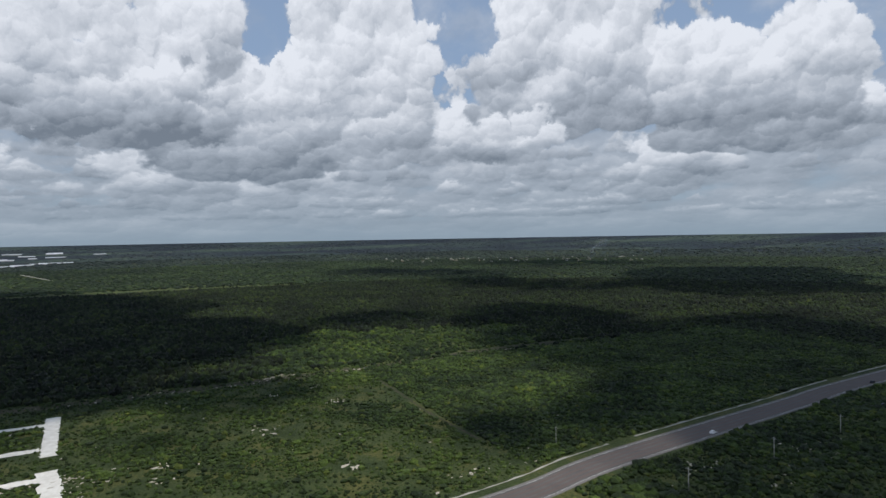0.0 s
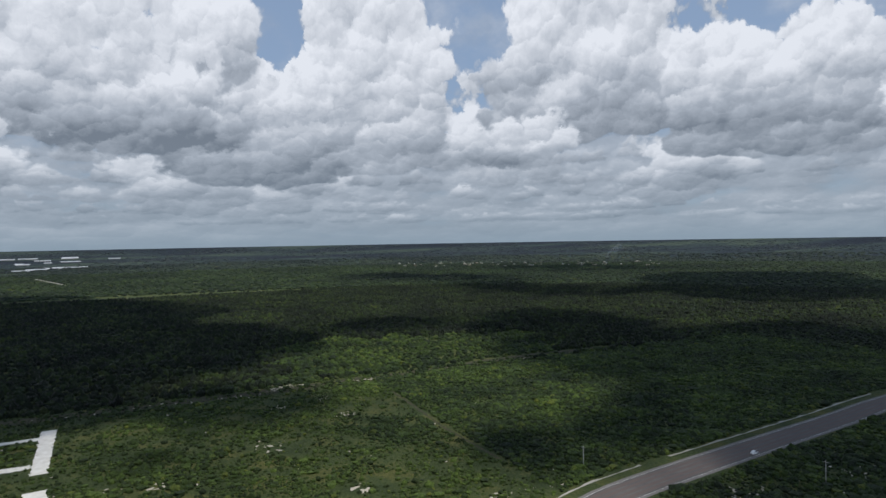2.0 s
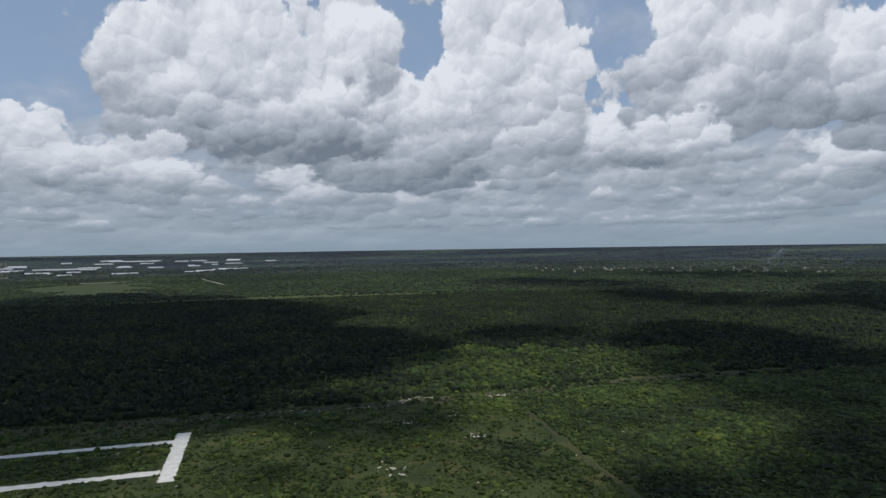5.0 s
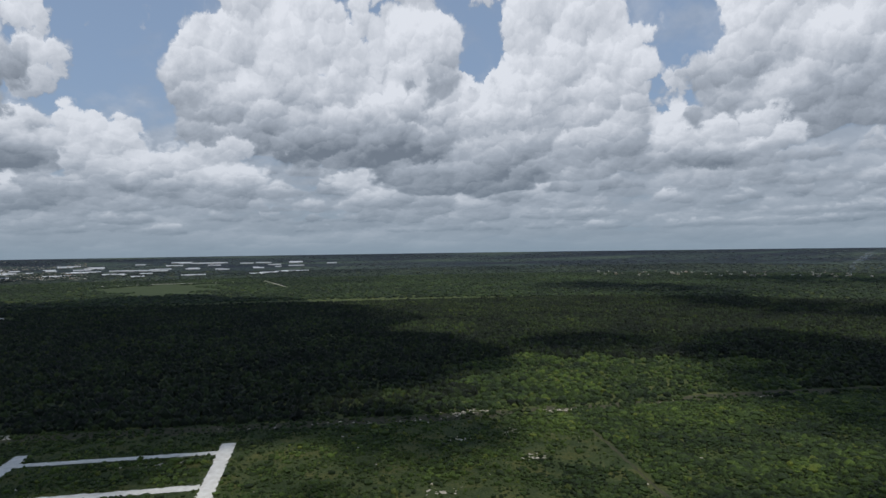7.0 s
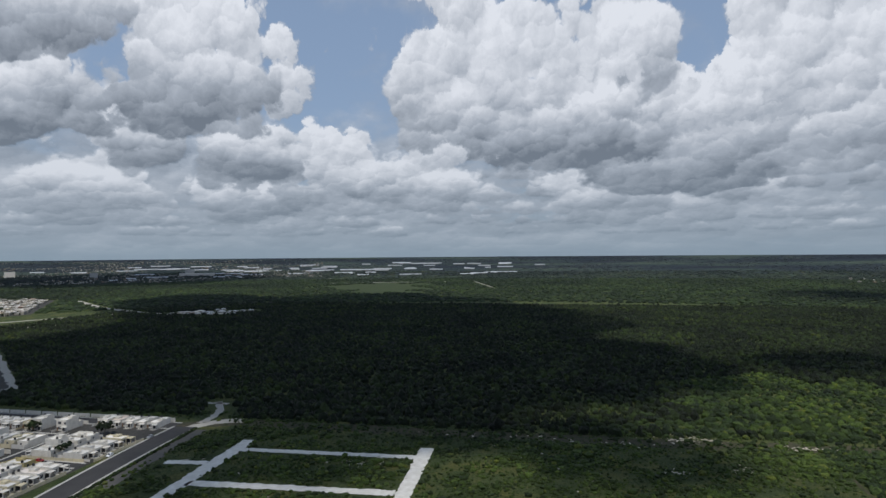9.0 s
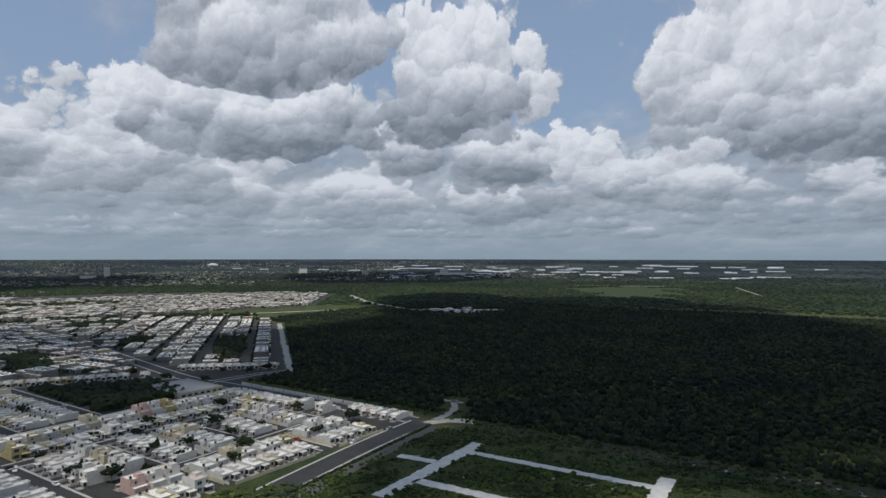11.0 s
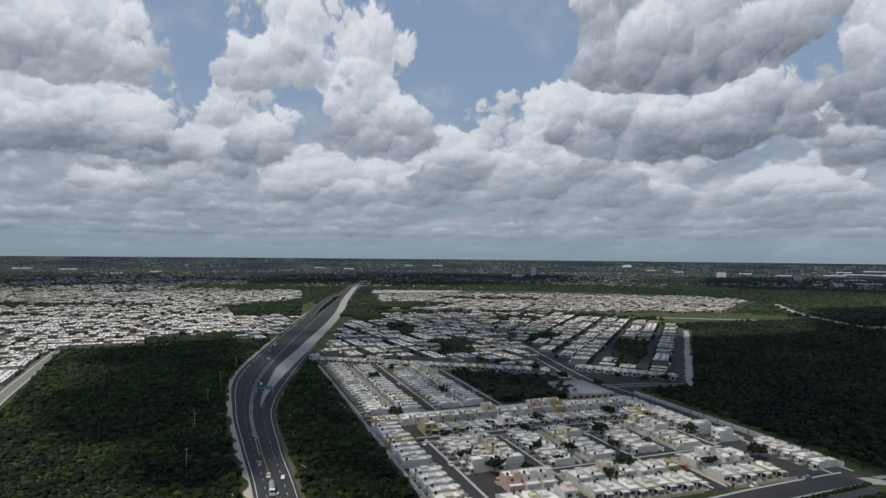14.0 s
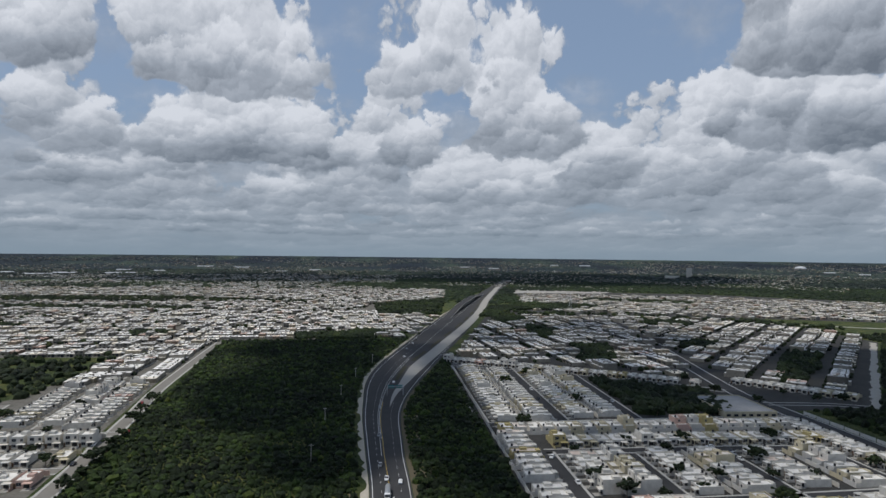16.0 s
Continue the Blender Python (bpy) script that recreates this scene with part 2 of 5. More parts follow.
BUSH = foliage("bush_leaves", (0.0115, 0.0225, 0.0068), (0.0260, 0.0480, 0.0118), (0.0530, 0.0890, 0.0205), 0.02)
THICKET = foliage("thicket_leaves", (0.0060, 0.0130, 0.0041), (0.0152, 0.0300, 0.0081), (0.0365, 0.0660, 0.0145), 0.02)
TREE = foliage("tree_leaves", (0.0081, 0.0158, 0.0069), (0.0162, 0.0300, 0.0103), (0.0257, 0.0420, 0.0155))

k = Mat("ground_scrub", 0.95)
g1 = k.ramp(k.noise(0.75, 7.0, 0.72), (0.34, (0.020, 0.030, 0.009)), (0.47, (0.046, 0.066, 0.019)), (0.58, (0.068, 0.084, 0.028)), (0.72, (0.130, 0.118, 0.062)))
g2 = k.ramp(k.noise(0.045, 6.0, 0.65), (0.36, (0.55, 0.64, 0.60)), (0.50, (1.0, 1.0, 1.0)), (0.60, (1.5, 1.22, 1.1)), (0.70, (2.0, 1.5, 1.5)))
k.colour(k.mix(1.0, g1, g2, "MULTIPLY")).bump(k.noise(0.9, 7.0, 0.75), 1.0, 0.8)
GROUND = k.mat
k = Mat("bare_soil", 0.95)
s1 = k.ramp(k.noise(0.35, 6.0, 0.7), (0.35, (0.030, 0.038, 0.016)), (0.55, (0.058, 0.052, 0.031)), (0.74, (0.12, 0.10, 0.07)))
k.colour(s1).bump(k.noise(1.2, 5.0), 0.6, 0.2)
SOIL = k.mat
k = Mat("crushed_limestone", 0.9)
c = k.ramp(k.noise(0.25, 6.0, 0.65), (0.3, (0.56, 0.53, 0.47)), (0.7, (0.76, 0.74, 0.69)))
k.colour(c).bump(k.noise(3.0, 4.0), 0.4, 0.06)
LIME = k.mat
ROCK = plain("limestone_rubble", (0.42, 0.38, 0.31), 0.9, 0, 0.35, 0.6)
k = Mat("asphalt", 0.85)
c = k.mix(0.6, k.ramp(k.noise(0.12, 5.0, 0.6), (0.3, (0.030, 0.030, 0.032)), (0.7, (0.062, 0.060, 0.061))), k.ramp(k.noise(5.0, 3.0), (0.3, (0.03, 0.03, 0.032)), (0.7, (0.056, 0.055, 0.054))))
k.colour(c).bump(k.noise(14.0, 3.0), 0.2, 0.02)
ASPHALT = k.mat
k = Mat("worn_asphalt", 0.85)
c = k.mix(0.5, k.ramp(k.noise(0.10, 5.0, 0.6), (0.3, (0.078, 0.073, 0.070)), (0.7, (0.155, 0.142, 0.132))), k.ramp(k.noise(4.0, 3.0), (0.3, (0.070, 0.066, 0.064)), (0.7, (0.135, 0.123, 0.115))))
k.colour(c).bump(k.noise(14.0, 3.0), 0.2, 0.02)
WORN = k.mat
DUSTY = plain("dusty_concrete_paving", (0.20, 0.187, 0.165), 0.9, 0, 0.3, 0.12)
GRAVEL = plain("gravel_shoulder", (0.165, 0.155, 0.145), 0.9, 0, 0.3, 0.2)
RUTTED = plain("reddish_worn_lane", (0.118, 0.092, 0.082), 0.85, 0, 0.3, 0.08)
PALESOIL = plain("pale_bare_soil", (0.20, 0.165, 0.115), 0.95, 0, 0.4, 0.5)
TEAL = plain("teal_sign_board", (0.06, 0.22, 0.22), 0.5, 0, 0.1, 1.0)
CONCRETE = plain("pale_concrete", (0.33, 0.315, 0.285), 0.85, 0, 0.2, 0.15)
KERB = plain("kerb_concrete", (0.42, 0.41, 0.38), 0.85, 0, 0.2, 0.4)
WHITELINE = plain("road_paint_white", (0.62, 0.62, 0.60), 0.6, 0, 0.3, 0.5)
YELLOWLINE = plain("road_paint_yellow", (0.55, 0.38, 0.08), 0.6, 0, 0.3, 0.5)


def wall_paint(name, c):
    k = Mat(name, 0.85)
    n = k.noise(0.5, 6.0, 0.7)
    f = k.mix(k.rand(), (0.84, 0.86, 0.9), (1.0, 0.99, 0.98))
    k.colour(k.mix(1.0, k.ramp(n, (0.28, tuple(x * 0.74 for x in c)), (0.6, c)), f, "MULTIPLY"))
    k.bump(k.noise(6.0, 4.0), 0.12, 0.02)
    return k.mat


WALLS = [wall_paint("white_render", (0.68, 0.645, 0.575)), wall_paint("cream_render", (0.60, 0.53, 0.37)),
         wall_paint("ochre_render", (0.48, 0.40, 0.19)), wall_paint("pink_render", (0.64, 0.44, 0.36)), wall_paint("grey_render", (0.54, 0.52, 0.48))]
k = Mat("roof_membrane", 0.8)
c = k.ramp(k.noise(0.45, 6.0, 0.7), (0.30, (0.40, 0.385, 0.365)), (0.44, (0.74, 0.72, 0.68)), (0.75, (0.86, 0.84, 0.80)))
tint = k.ramp(k.rand(), (0.0, (0.70, 0.71, 0.73)), (0.35, (0.92, 0.91, 0.89)), (0.9, (1.0, 0.985, 0.96)), (1.0, (0.72, 0.60, 0.54)))
k.colour(k.mix(1.0, c, tint, "MULTIPLY")).bump(k.noise(5.0, 4.0), 0.15, 0.02)
ROOF = k.mat


def far_paint(name, c0, c1, c2):
    k = Mat(name, 0.85)
    c = k.ramp(k.noise(0.30, 6.0, 0.7), (0.30, c0), (0.48, c1), (0.75, c2))
    tint = k.ramp(k.island(), (0.0, (0.42, 0.40, 0.39)), (0.18, (0.82, 0.82, 0.82)), (0.6, (1, 1, 1)), (0.93, (0.97, 0.90, 0.76)), (1.0, (0.70, 0.50, 0.44)))
    k.colour(k.mix(1.0, c, tint, "MULTIPLY"))
    return k.mat


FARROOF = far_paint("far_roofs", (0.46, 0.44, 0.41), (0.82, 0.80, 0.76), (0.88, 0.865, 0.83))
# House sides are painted far darker than the roofs, as if in shade.
SHADED_FARWALL = far_paint("shaded_far_walls", (0.16, 0.15, 0.13), (0.26, 0.245, 0.21), (0.36, 0.34, 0.29))
TRACK = plain("pale_track", (0.36, 0.34, 0.30), 0.9, 0, 0.3, 0.2)
GLASS = plain("dark_window_glass", (0.03, 0.035, 0.045), 0.12, 0, 0.3, 0.5)
DOOR = plain("brown_door", (0.12, 0.07, 0.04), 0.5, 0, 0.3, 2.0)
TANK = plain("black_water_tank", (0.03, 0.03, 0.032), 0.5, 0, 0.2, 2.0)
TANKLID = plain("tank_lid", (0.05, 0.05, 0.05), 0.5, 0, 0.2, 2.0)
BARK = plain("bark", (0.14, 0.11, 0.08), 0.9, 0, 0.35, 2.0)
STEEL = plain("galvanised_steel", (0.42, 0.43, 0.44), 0.45, 0.7, 0.15, 1.0)
POLE = plain("pale_concrete_pole", (0.42, 0.40, 0.37), 0.8, 0, 0.15, 0.6)
RUBBER = plain("tyre_rubber", (0.02, 0.02, 0.02), 0.8, 0, 0.1, 3.0)
CHROME = plain("wheel_rim", (0.5, 0.5, 0.5), 0.3, 0.9, 0.1, 3.0)


def vapour(name, dense):
    """White cloud that lets part of the light through, thinner in places."""
    k = Mat(name, 1.0)
    k.colour((0.86, 0.86, 0.87))
    n = k.noise(0.006, 4.0, 0.6)
    a = k.ramp(n, (0.36, (dense * 0.35,) * 3), (0.58, (dense,) * 3))
    k.t.links.new(a, k.p.inputs["Alpha"])
    return k.mat


CLOUD, VEIL, WISP, DIM = vapour("cloud", 0.9), vapour("thin_cloud", 0.10), vapour("wisp_cloud", 0.06), vapour("half_thick_cloud", 0.35)
HAZE = vapour("hazy_cloud", 0.17)
VERGE = plain("dry_verge", (0.105, 0.088, 0.055), 0.9, 0, 0.35, 0.3)
APRON = plain("grey_dirt", (0.105, 0.10, 0.092), 0.95, 0, 0.4, 0.25)
MEADOW = plain("meadow", (0.034, 0.049, 0.017), 0.95, 0, 0.7, 0.02)
GREYROOF = plain("grey_flat_roof", (0.30, 0.30, 0.30), 0.9, 0, 0.3, 0.15)
INDUS = plain("white_sheet_roof", (0.52, 0.53, 0.55), 0.5, 0.0, 0.12, 0.02)


# ---- mesh helpers ----
def mesh_np(name, v, f, mats, idx=None, smooth_faces=False):
    """A mesh from arrays: v (n, 3), f (k, 3) or (k, 4)."""
    v, f = np.asarray(v, np.float32), np.asarray(f, np.int32)
    me = bpy.data.meshes.new(name)
    c = f.shape[1]
    me.vertices.add(len(v))
    me.vertices.foreach_set("co", v.ravel())
    me.loops.add(f.size)
    me.loops.foreach_set("vertex_index", f.ravel())
    me.polygons.add(len(f))
    me.polygons.foreach_set("loop_start", np.arange(0, f.size, c, dtype=np.int32))
    if idx is not None:
        me.polygons.foreach_set("material_index", np.asarray(idx, np.int32))
    me.polygons.foreach_set("use_smooth", np.full(len(f), bool(smooth_faces)))
    for k in (mats if isinstance(mats, (list, tuple)) else [mats]):
        me.materials.append(k)
    me.update(calc_edges=True)
    return me


def part(name, me, parent, label=""):
    ob = new(name, me)
    ob.parent = parent
    return tagged(ob, label)


BOX_F = np.array([(0, 3, 2, 1), (4, 5, 6, 7), (0, 1, 5, 4), (1, 2, 6, 5), (2, 3, 7, 6), (3, 0, 4, 7)])


def boxes(name, spec, mats):
    """One mesh of boxes (x0, y0, z0, x1, y1, z1[, material])."""
    v, f, idx = [], [], []
    for b in spec:
        x0, y0, z0, x1, y1, z1 = b[:6]
        n = len(v)
        v += [(x0, y0, z0), (x1, y0, z0), (x1, y1, z0), (x0, y1, z0), (x0, y0, z1), (x1, y0, z1), (x1, y1, z1), (x0, y1, z1)]
        f += (BOX_F + n).tolist()
        idx += [b[6] if len(b) > 6 else 0] * 6
    return mesh_np(name, v, f, mats, idx)


def lathe(name, prof, n, mat, smooth_faces=True):
    """A turned mesh from (radius, z) rows, closed at both ends."""
    a = np.arange(n) * 2 * np.pi / n
    v = [(r * np.cos(t), r * np.sin(t), z) for r, z in prof for t in a]
    f = [(j * n + i, j * n + (i + 1) % n, (j + 1) * n + (i + 1) % n, (j + 1) * n + i) for j in range(len(prof) - 1) for i in range(n)]
    return mesh_np(name, v, f, mat, None, smooth_faces)


def along(points, step):
    """Points every step metres along a smooth line through the given ones."""
    p = np.array(points, float)
    q = []
    for i in range(len(p) - 1):
        a, b, c, d = p[max(i - 1, 0)], p[i], p[i + 1], p[min(i + 2, len(p) - 1)]
        n = max(1, int(np.linalg.norm(c - b) / step))
        for t in np.arange(n) / n:
            q.append(0.5 * (2 * b + (c - a) * t + (2 * a - 5 * b + 4 * c - d) * t * t + (3 * b - a - 3 * c + d) * t ** 3))
    q.append(p[-1])
    return np.array(q)


def normals(p):
    d = np.gradient(p, axis=0)
    d /= np.linalg.norm(d, axis=1)[:, None]
    return np.stack([-d[:, 1], d[:, 0]], 1)


def ribbon(name, left, right, z, mat, thick=0.0):
    """A flat strip between two lines with the same number of points."""
    n = len(left)
    v = [(x, y, z) for x, y in left] + [(x, y, z) for x, y in right]
    f = [(i, i + 1, n + i + 1, n + i) for i in range(n - 1)]
    if thick:
        v += [(x, y, z - thick) for x, y in left] + [(x, y, z - thick) for x, y in right]
        f += [(2 * n + i, 2 * n + i + 1, i + 1, i) for i in range(n - 1)] + [(n + i, n + i + 1, 3 * n + i + 1, 3 * n + i) for i in range(n - 1)]
        f += [(0, n, 3 * n, 2 * n), (2 * n - 1, n - 1, 3 * n - 1, 4 * n - 1)]
    me = mesh_np(name, v, f, mat)
    bm = bmesh.new()
    bm.from_mesh(me)
    bmesh.ops.recalc_face_normals(bm, faces=bm.faces)
    if sum(q.normal.z for q in bm.faces) < 0:
        bmesh.ops.reverse_faces(bm, faces=bm.faces)
    bm.to_mesh(me)
    bm.free()
    return me


def strip(name, points, width, z, mat, ragged=0.0, step=3.0, thick=0.0, seed=1):
    p = along(points, step)
    nn = normals(p)
    r = np.random.RandomState(seed)
    wl, wr = width / 2 + ragged * r.randn(len(p)), width / 2 + ragged * r.randn(len(p))
    return ribbon(name, p + nn * wl[:, None], p - nn * wr[:, None], z, mat, thick)


# ---- ground ----
HOME = np.array((-90.0, 0.0))


def rise(r):
    """The land's height, far out."""
    return 72.0 * (np.maximum(r - 2400.0, 0) / 2450.0) ** 2


def land(x, y):
    return rise(np.hypot(np.asarray(x) - HOME[0], np.asarray(y) - HOME[1]))


rr = np.concatenate([[0.001], np.arange(40, 2400, 59), np.linspace(2400, 4850, 60)])
aa = np.arange(180) * 2 * np.pi / 180
gv = np.array([(HOME[0] + r * np.cos(a), HOME[1] + r * np.sin(a), rise(r)) for r in rr for a in aa])
ii = np.arange(180)
gf = np.concatenate([np.stack([j * 180 + ii, (j + 1) * 180 + ii, (j + 1) * 180 + (ii + 1) % 180, j * 180 + (ii + 1) % 180], 1) for j in range(len(rr) - 1)])
k = Mat("far_land", 0.95)
mp = k.t.nodes.new("ShaderNodeMapping")              # long belts of woods, clearings and painted cloud shade
k.t.links.new(k.pos, mp.inputs[0])
mp.inputs["Rotation"].default_value, mp.inputs["Scale"].default_value = (0, 0, radians(33)), (1.0, 0.35, 1.0)
# The blue of distant haze is mixed into these belt colours.
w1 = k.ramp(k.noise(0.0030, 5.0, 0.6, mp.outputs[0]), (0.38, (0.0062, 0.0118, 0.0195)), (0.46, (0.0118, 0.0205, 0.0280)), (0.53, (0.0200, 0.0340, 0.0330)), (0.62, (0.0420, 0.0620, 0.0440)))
w2 = k.ramp(k.noise(0.035, 6.0, 0.72), (0.36, (0.42, 0.45, 0.50)), (0.64, (1.6, 1.5, 1.4)))
k.colour(k.mix(1.0, w1, w2, "MULTIPLY")).bump(k.noise(0.05, 5.0, 0.7), 1.0, 5.0)
HAZED_FARLAND = k.mat
tagged(new("far_land", mesh_np("far_land", gv, gf[180 * 42:], HAZED_FARLAND)), "dark wooded plain reaching the horizon, haze and cloud shade in its colour", "land", "", "structure")
tagged(new("ground", mesh_np("ground", gv, gf[:180 * 42], GROUND)), "flat scrubland ground with dry grass and soil", "ground", "", "structure")


# ---- shade-casting clouds, high over the place ----
ICO_V = np.array([(0, 0, -1), (0.7236, -0.52572, -0.44722), (-0.27639, -0.85065, -0.44722), (-0.89443, 0, -0.44722), (-0.27639, 0.85065, -0.44722), (0.7236, 0.52572, -0.44722),
                  (0.27639, -0.85065, 0.44722), (-0.7236, -0.52572, 0.44722), (-0.7236, 0.52572, 0.44722), (0.27639, 0.85065, 0.44722), (0.89443, 0, 0.44722), (0, 0, 1)])
ICO_F = np.array([(0, 1, 2), (1, 0, 5), (0, 2, 3), (0, 3, 4), (0, 4, 5), (1, 5, 10), (2, 1, 6), (3, 2, 7), (4, 3, 8), (5, 4, 9),
                  (1, 10, 6), (2, 6, 7), (3, 7, 8), (4, 8, 9), (5, 9, 10), (6, 10, 11), (7, 6, 11), (8, 7, 11), (9, 8, 11), (10, 9, 11)])


def finer(v, f):
    """Each triangle cut in four, on the unit ball."""
    v, mid, out = [tuple(q) for q in v], {}, []

    def half(a, b):
        key = (min(a, b), max(a, b))
        if key not in mid:
            q = np.array(v[a]) + np.array(v[b])
            v.append(tuple(q / np.linalg.norm(q)))
            mid[key] = len(v) - 1
        return mid[key]
    for a, b, c in f:
        p, q, r = half(a, b), half(b, c), half(c, a)
        out += [(a, p, r), (b, q, p), (c, r, q), (p, q, r)]
    return np.array(v), np.array(out)


BALL_V, BALL_F = finer(ICO_V, ICO_F)
BALL2_V, BALL2_F = finer(BALL_V, BALL_F)


def lumps(v0, f0, at, size, seed, jitter=0.22):
    """Many uneven copies of a ball: at (n, 3), size (n, 3)."""
    r = np.random.RandomState(seed)
    n, k = len(at), len(v0)
    a = r.rand(n) * 2 * np.pi
    ca, sa = np.cos(a)[:, None], np.sin(a)[:, None]
    v = np.repeat(v0[None], n, 0) * (1 + jitter * (r.rand(n, k, 1) * 2 - 1))
    x, y = v[..., 0] * size[:, 0:1], v[..., 1] * size[:, 1:2]
    v = np.stack([x * ca - y * sa, x * sa + y * ca, v[..., 2] * size[:, 2:3]], 2) + at[:, None]
    f = f0[None] + (np.arange(n) * k)[:, None, None]
    return v.reshape(-1, 3), f.reshape(-1, 3)


CLOUD_Z = 1500.0


def cloud(x, y, rx, ry, turn=0.0, seed=1, n=30, mat=CLOUD):
    """A flat-bottomed heap cloud whose shade falls on (x, y)."""
    r = np.random.RandomState(seed)
    k = np.arange(n)
    rad, ang = np.sqrt((k + 0.5) / n), k * 2.39996 + r.rand()
    ux, uy = rad * np.cos(ang) * rx * 0.82, rad * np.sin(ang) * ry * 0.82
    t = radians(turn)
    px, py = ux * math.cos(t) - uy * math.sin(t), ux * math.sin(t) + uy * math.cos(t)
    s = math.sqrt(rx * ry) * (0.24 + 0.16 * r.rand(n))
    at = np.stack([px, py, r.rand(n) * 40], 1)
    v, f = lumps(BALL2_V, BALL2_F, at, np.stack([s * 1.1, s, s * 0.35], 1), seed, 0.08)
    ob = new("cloud", mesh_np("cloud", v, f, mat, None, True))
    ob.location = (x + SUN.x / SUN.z * CLOUD_Z, y + SUN.y / SUN.z * CLOUD_Z, CLOUD_Z)
    return tagged(ob, "unseen white heap cloud with a flat base, placed for its shade", "cloud", "heap clouds", "stuff")


for i, c in enumerate([(-640, -140, 210, 210, 20), (-1010, -270, 420, 330, 0), (-740, -400, 250, 190, -40), (-1330, -420, 260, 220, 0), (-1240, -720, 330, 130, 30), (-545, -150, 95, 170, 0), (-700, 60, 160, 80, 20), (-510, -300, 85, 160, 20), (-520, -50, 62, 60, 0), (-570, 35, 70, 60, 0), (-482, -110, 34, 90, 0), (-476, -250, 34, 120, 0), (-128, -335, 28, 70, 0), (-205, -300, 14, 60, 0), 
                       (-108, -500, 50, 190, -6), (-455, -215, 22, 50, 0), (-140, -430, 26, 110, 0), (-133, -330, 24, 80, 0), (-203, -400, 16, 130, 0), (-640, -590, 90, 60, -40), (-900, 1150, 230, 420, 35), (-2350, -1750, 620, 460, 30), (-900, -2500, 800, 480, 0), (300, -2450, 560, 330, 0), (-195, 400, 80, 170, 0)]):
    cloud(*c, seed=i + 3)
# The thinner clouds from here on are unseen, added to dim the land.
for i, c in enumerate([(-590, 420, 110, 45, 10), (-255, 190, 50, 80, -10), (-620, 440, 140, 80, 10), (-300, 410, 90, 120, 0), (-277, 290, 46, 90, 0), (-700, 260, 85, 120, 0), (-480, 420, 60, 70, 0), (-1000, 700, 300, 160, 20), (-400, 550, 150, 190, 0), (-385, 530, 120, 150, 0), (-640, 480, 130, 100, 0), (-440, 20, 50, 80, 0), (-1500, 700, 420, 200, 20), (-1700, 1300, 500, 300, 30), 
                       (-410, 60, 48, 70, 0)]):
    cloud(*c, seed=i + 33, mat=VEIL)

for i, c in enumerate([(-400, -680, 260, 330, 10), (-320, -350, 120, 160, 0), (-350, 60, 90, 120, 0), (-375, -85, 75, 75, 0), (-395, -188, 50, 20, 8)]):
    cloud(*c, seed=i + 63, n=(26, 26, 20, 16, 20)[i], mat=WISP if i == 2 else HAZE if i == 0 else VEIL)

for i, c in enumerate([(-392, -105, 62, 62, 0), (-425, -45, 30, 60, 0), (-342, -140, 48, 30, 0)]):
    cloud(*c, seed=i + 113, mat=HAZE)
for i, c in enumerate([(-150, 255, 40, 130, 8), (-80, -520, 40, 150, -6), (-60, -650, 60, 70, 0), (-205, -300, 16, 110, 0), (-470, 345, 75, 65, 20), (-590, 380, 80, 70, 0), (-370, 375, 85, 65, 0), (-290, 325, 45, 60, 0), (-250, 262, 26, 60, 0), (-388, -158, 58, 20, 4), (-440, -110, 26, 70, 0), (-425, 335, 110, 70, 0), (-330, 405, 95, 65, 0), (-170, -400, 26, 130, 0), (-205, -600, 30, 110, 14), (-110, -690, 60, 40, 0), (-457, -300, 18, 100, 0), (-470, -200, 30, 40, 0)]):
    cloud(*c, seed=i + 83, mat=DIM)

# ---- highway and roads ----
# east and west edge of the paved corridor, from north to south
EAST = along([(-300, 1500), (-262, 900), (-232, 450), (-219, 335), (-201, 185), (-189, 130), (-172, 0), (-163, -150), (-163, -250), (-159, -320), (-155, -404), (-158, -520), (-190, -682), (-284, -1093), (-440, -1693), (-640, -2450)], 12)
WEST = along([(-320, 1500), (-280, 900), (-250, 450), (-237, 335), (-219, 185), (-206, 130), (-190, 0), (-181, -150), (-181, -250), (-179, -325), (-183, -418), (-219, -575), (-272, -785), (-324, -1000), (-415, -1400), (-486, -1693), (-680, -2450)], 12)


def resample(p, n):
    s = np.concatenate([[0], np.cumsum(np.linalg.norm(np.diff(p, axis=0), axis=1))])
    u = np.linspace(0, s[-1], n)
    return np.stack([np.interp(u, s, p[:, 0]), np.interp(u, s, p[:, 1])], 1)


NS = 420
EAST, WEST = resample(EAST, NS), resample(WEST, NS)


def lane(f):
    return EAST * (1 - f) + WEST * f


def at_y(y0, y1):
    """The indices of the corridor between two y."""
    return [i for i in range(NS) if min(y0, y1) <= EAST[i, 1] <= max(y0, y1)]


GANTRY = (-176.5, -437)
TRAILS = (([(-149, -318), (-150, -287), (-153, -266), (-157, -244)], 1.6), ([(-188, -432), (-188, -367), (-187, -304), (-186, -254)], 2.2))
hw = new("road")
tagged(hw, "asphalt highway with a wide unfinished concrete carriageway", "road", "", "structure")
north, south = at_y(1500, -120), at_y(-120, -2450)
north = north + south[:1]
part("worn_surface", ribbon("worn_surface", EAST[north], WEST[north], 0.06, WORN), hw, "worn grey asphalt")
part("surface", ribbon("surface", EAST[south], WEST[south], 0.06, ASPHALT), hw, "dark new asphalt")


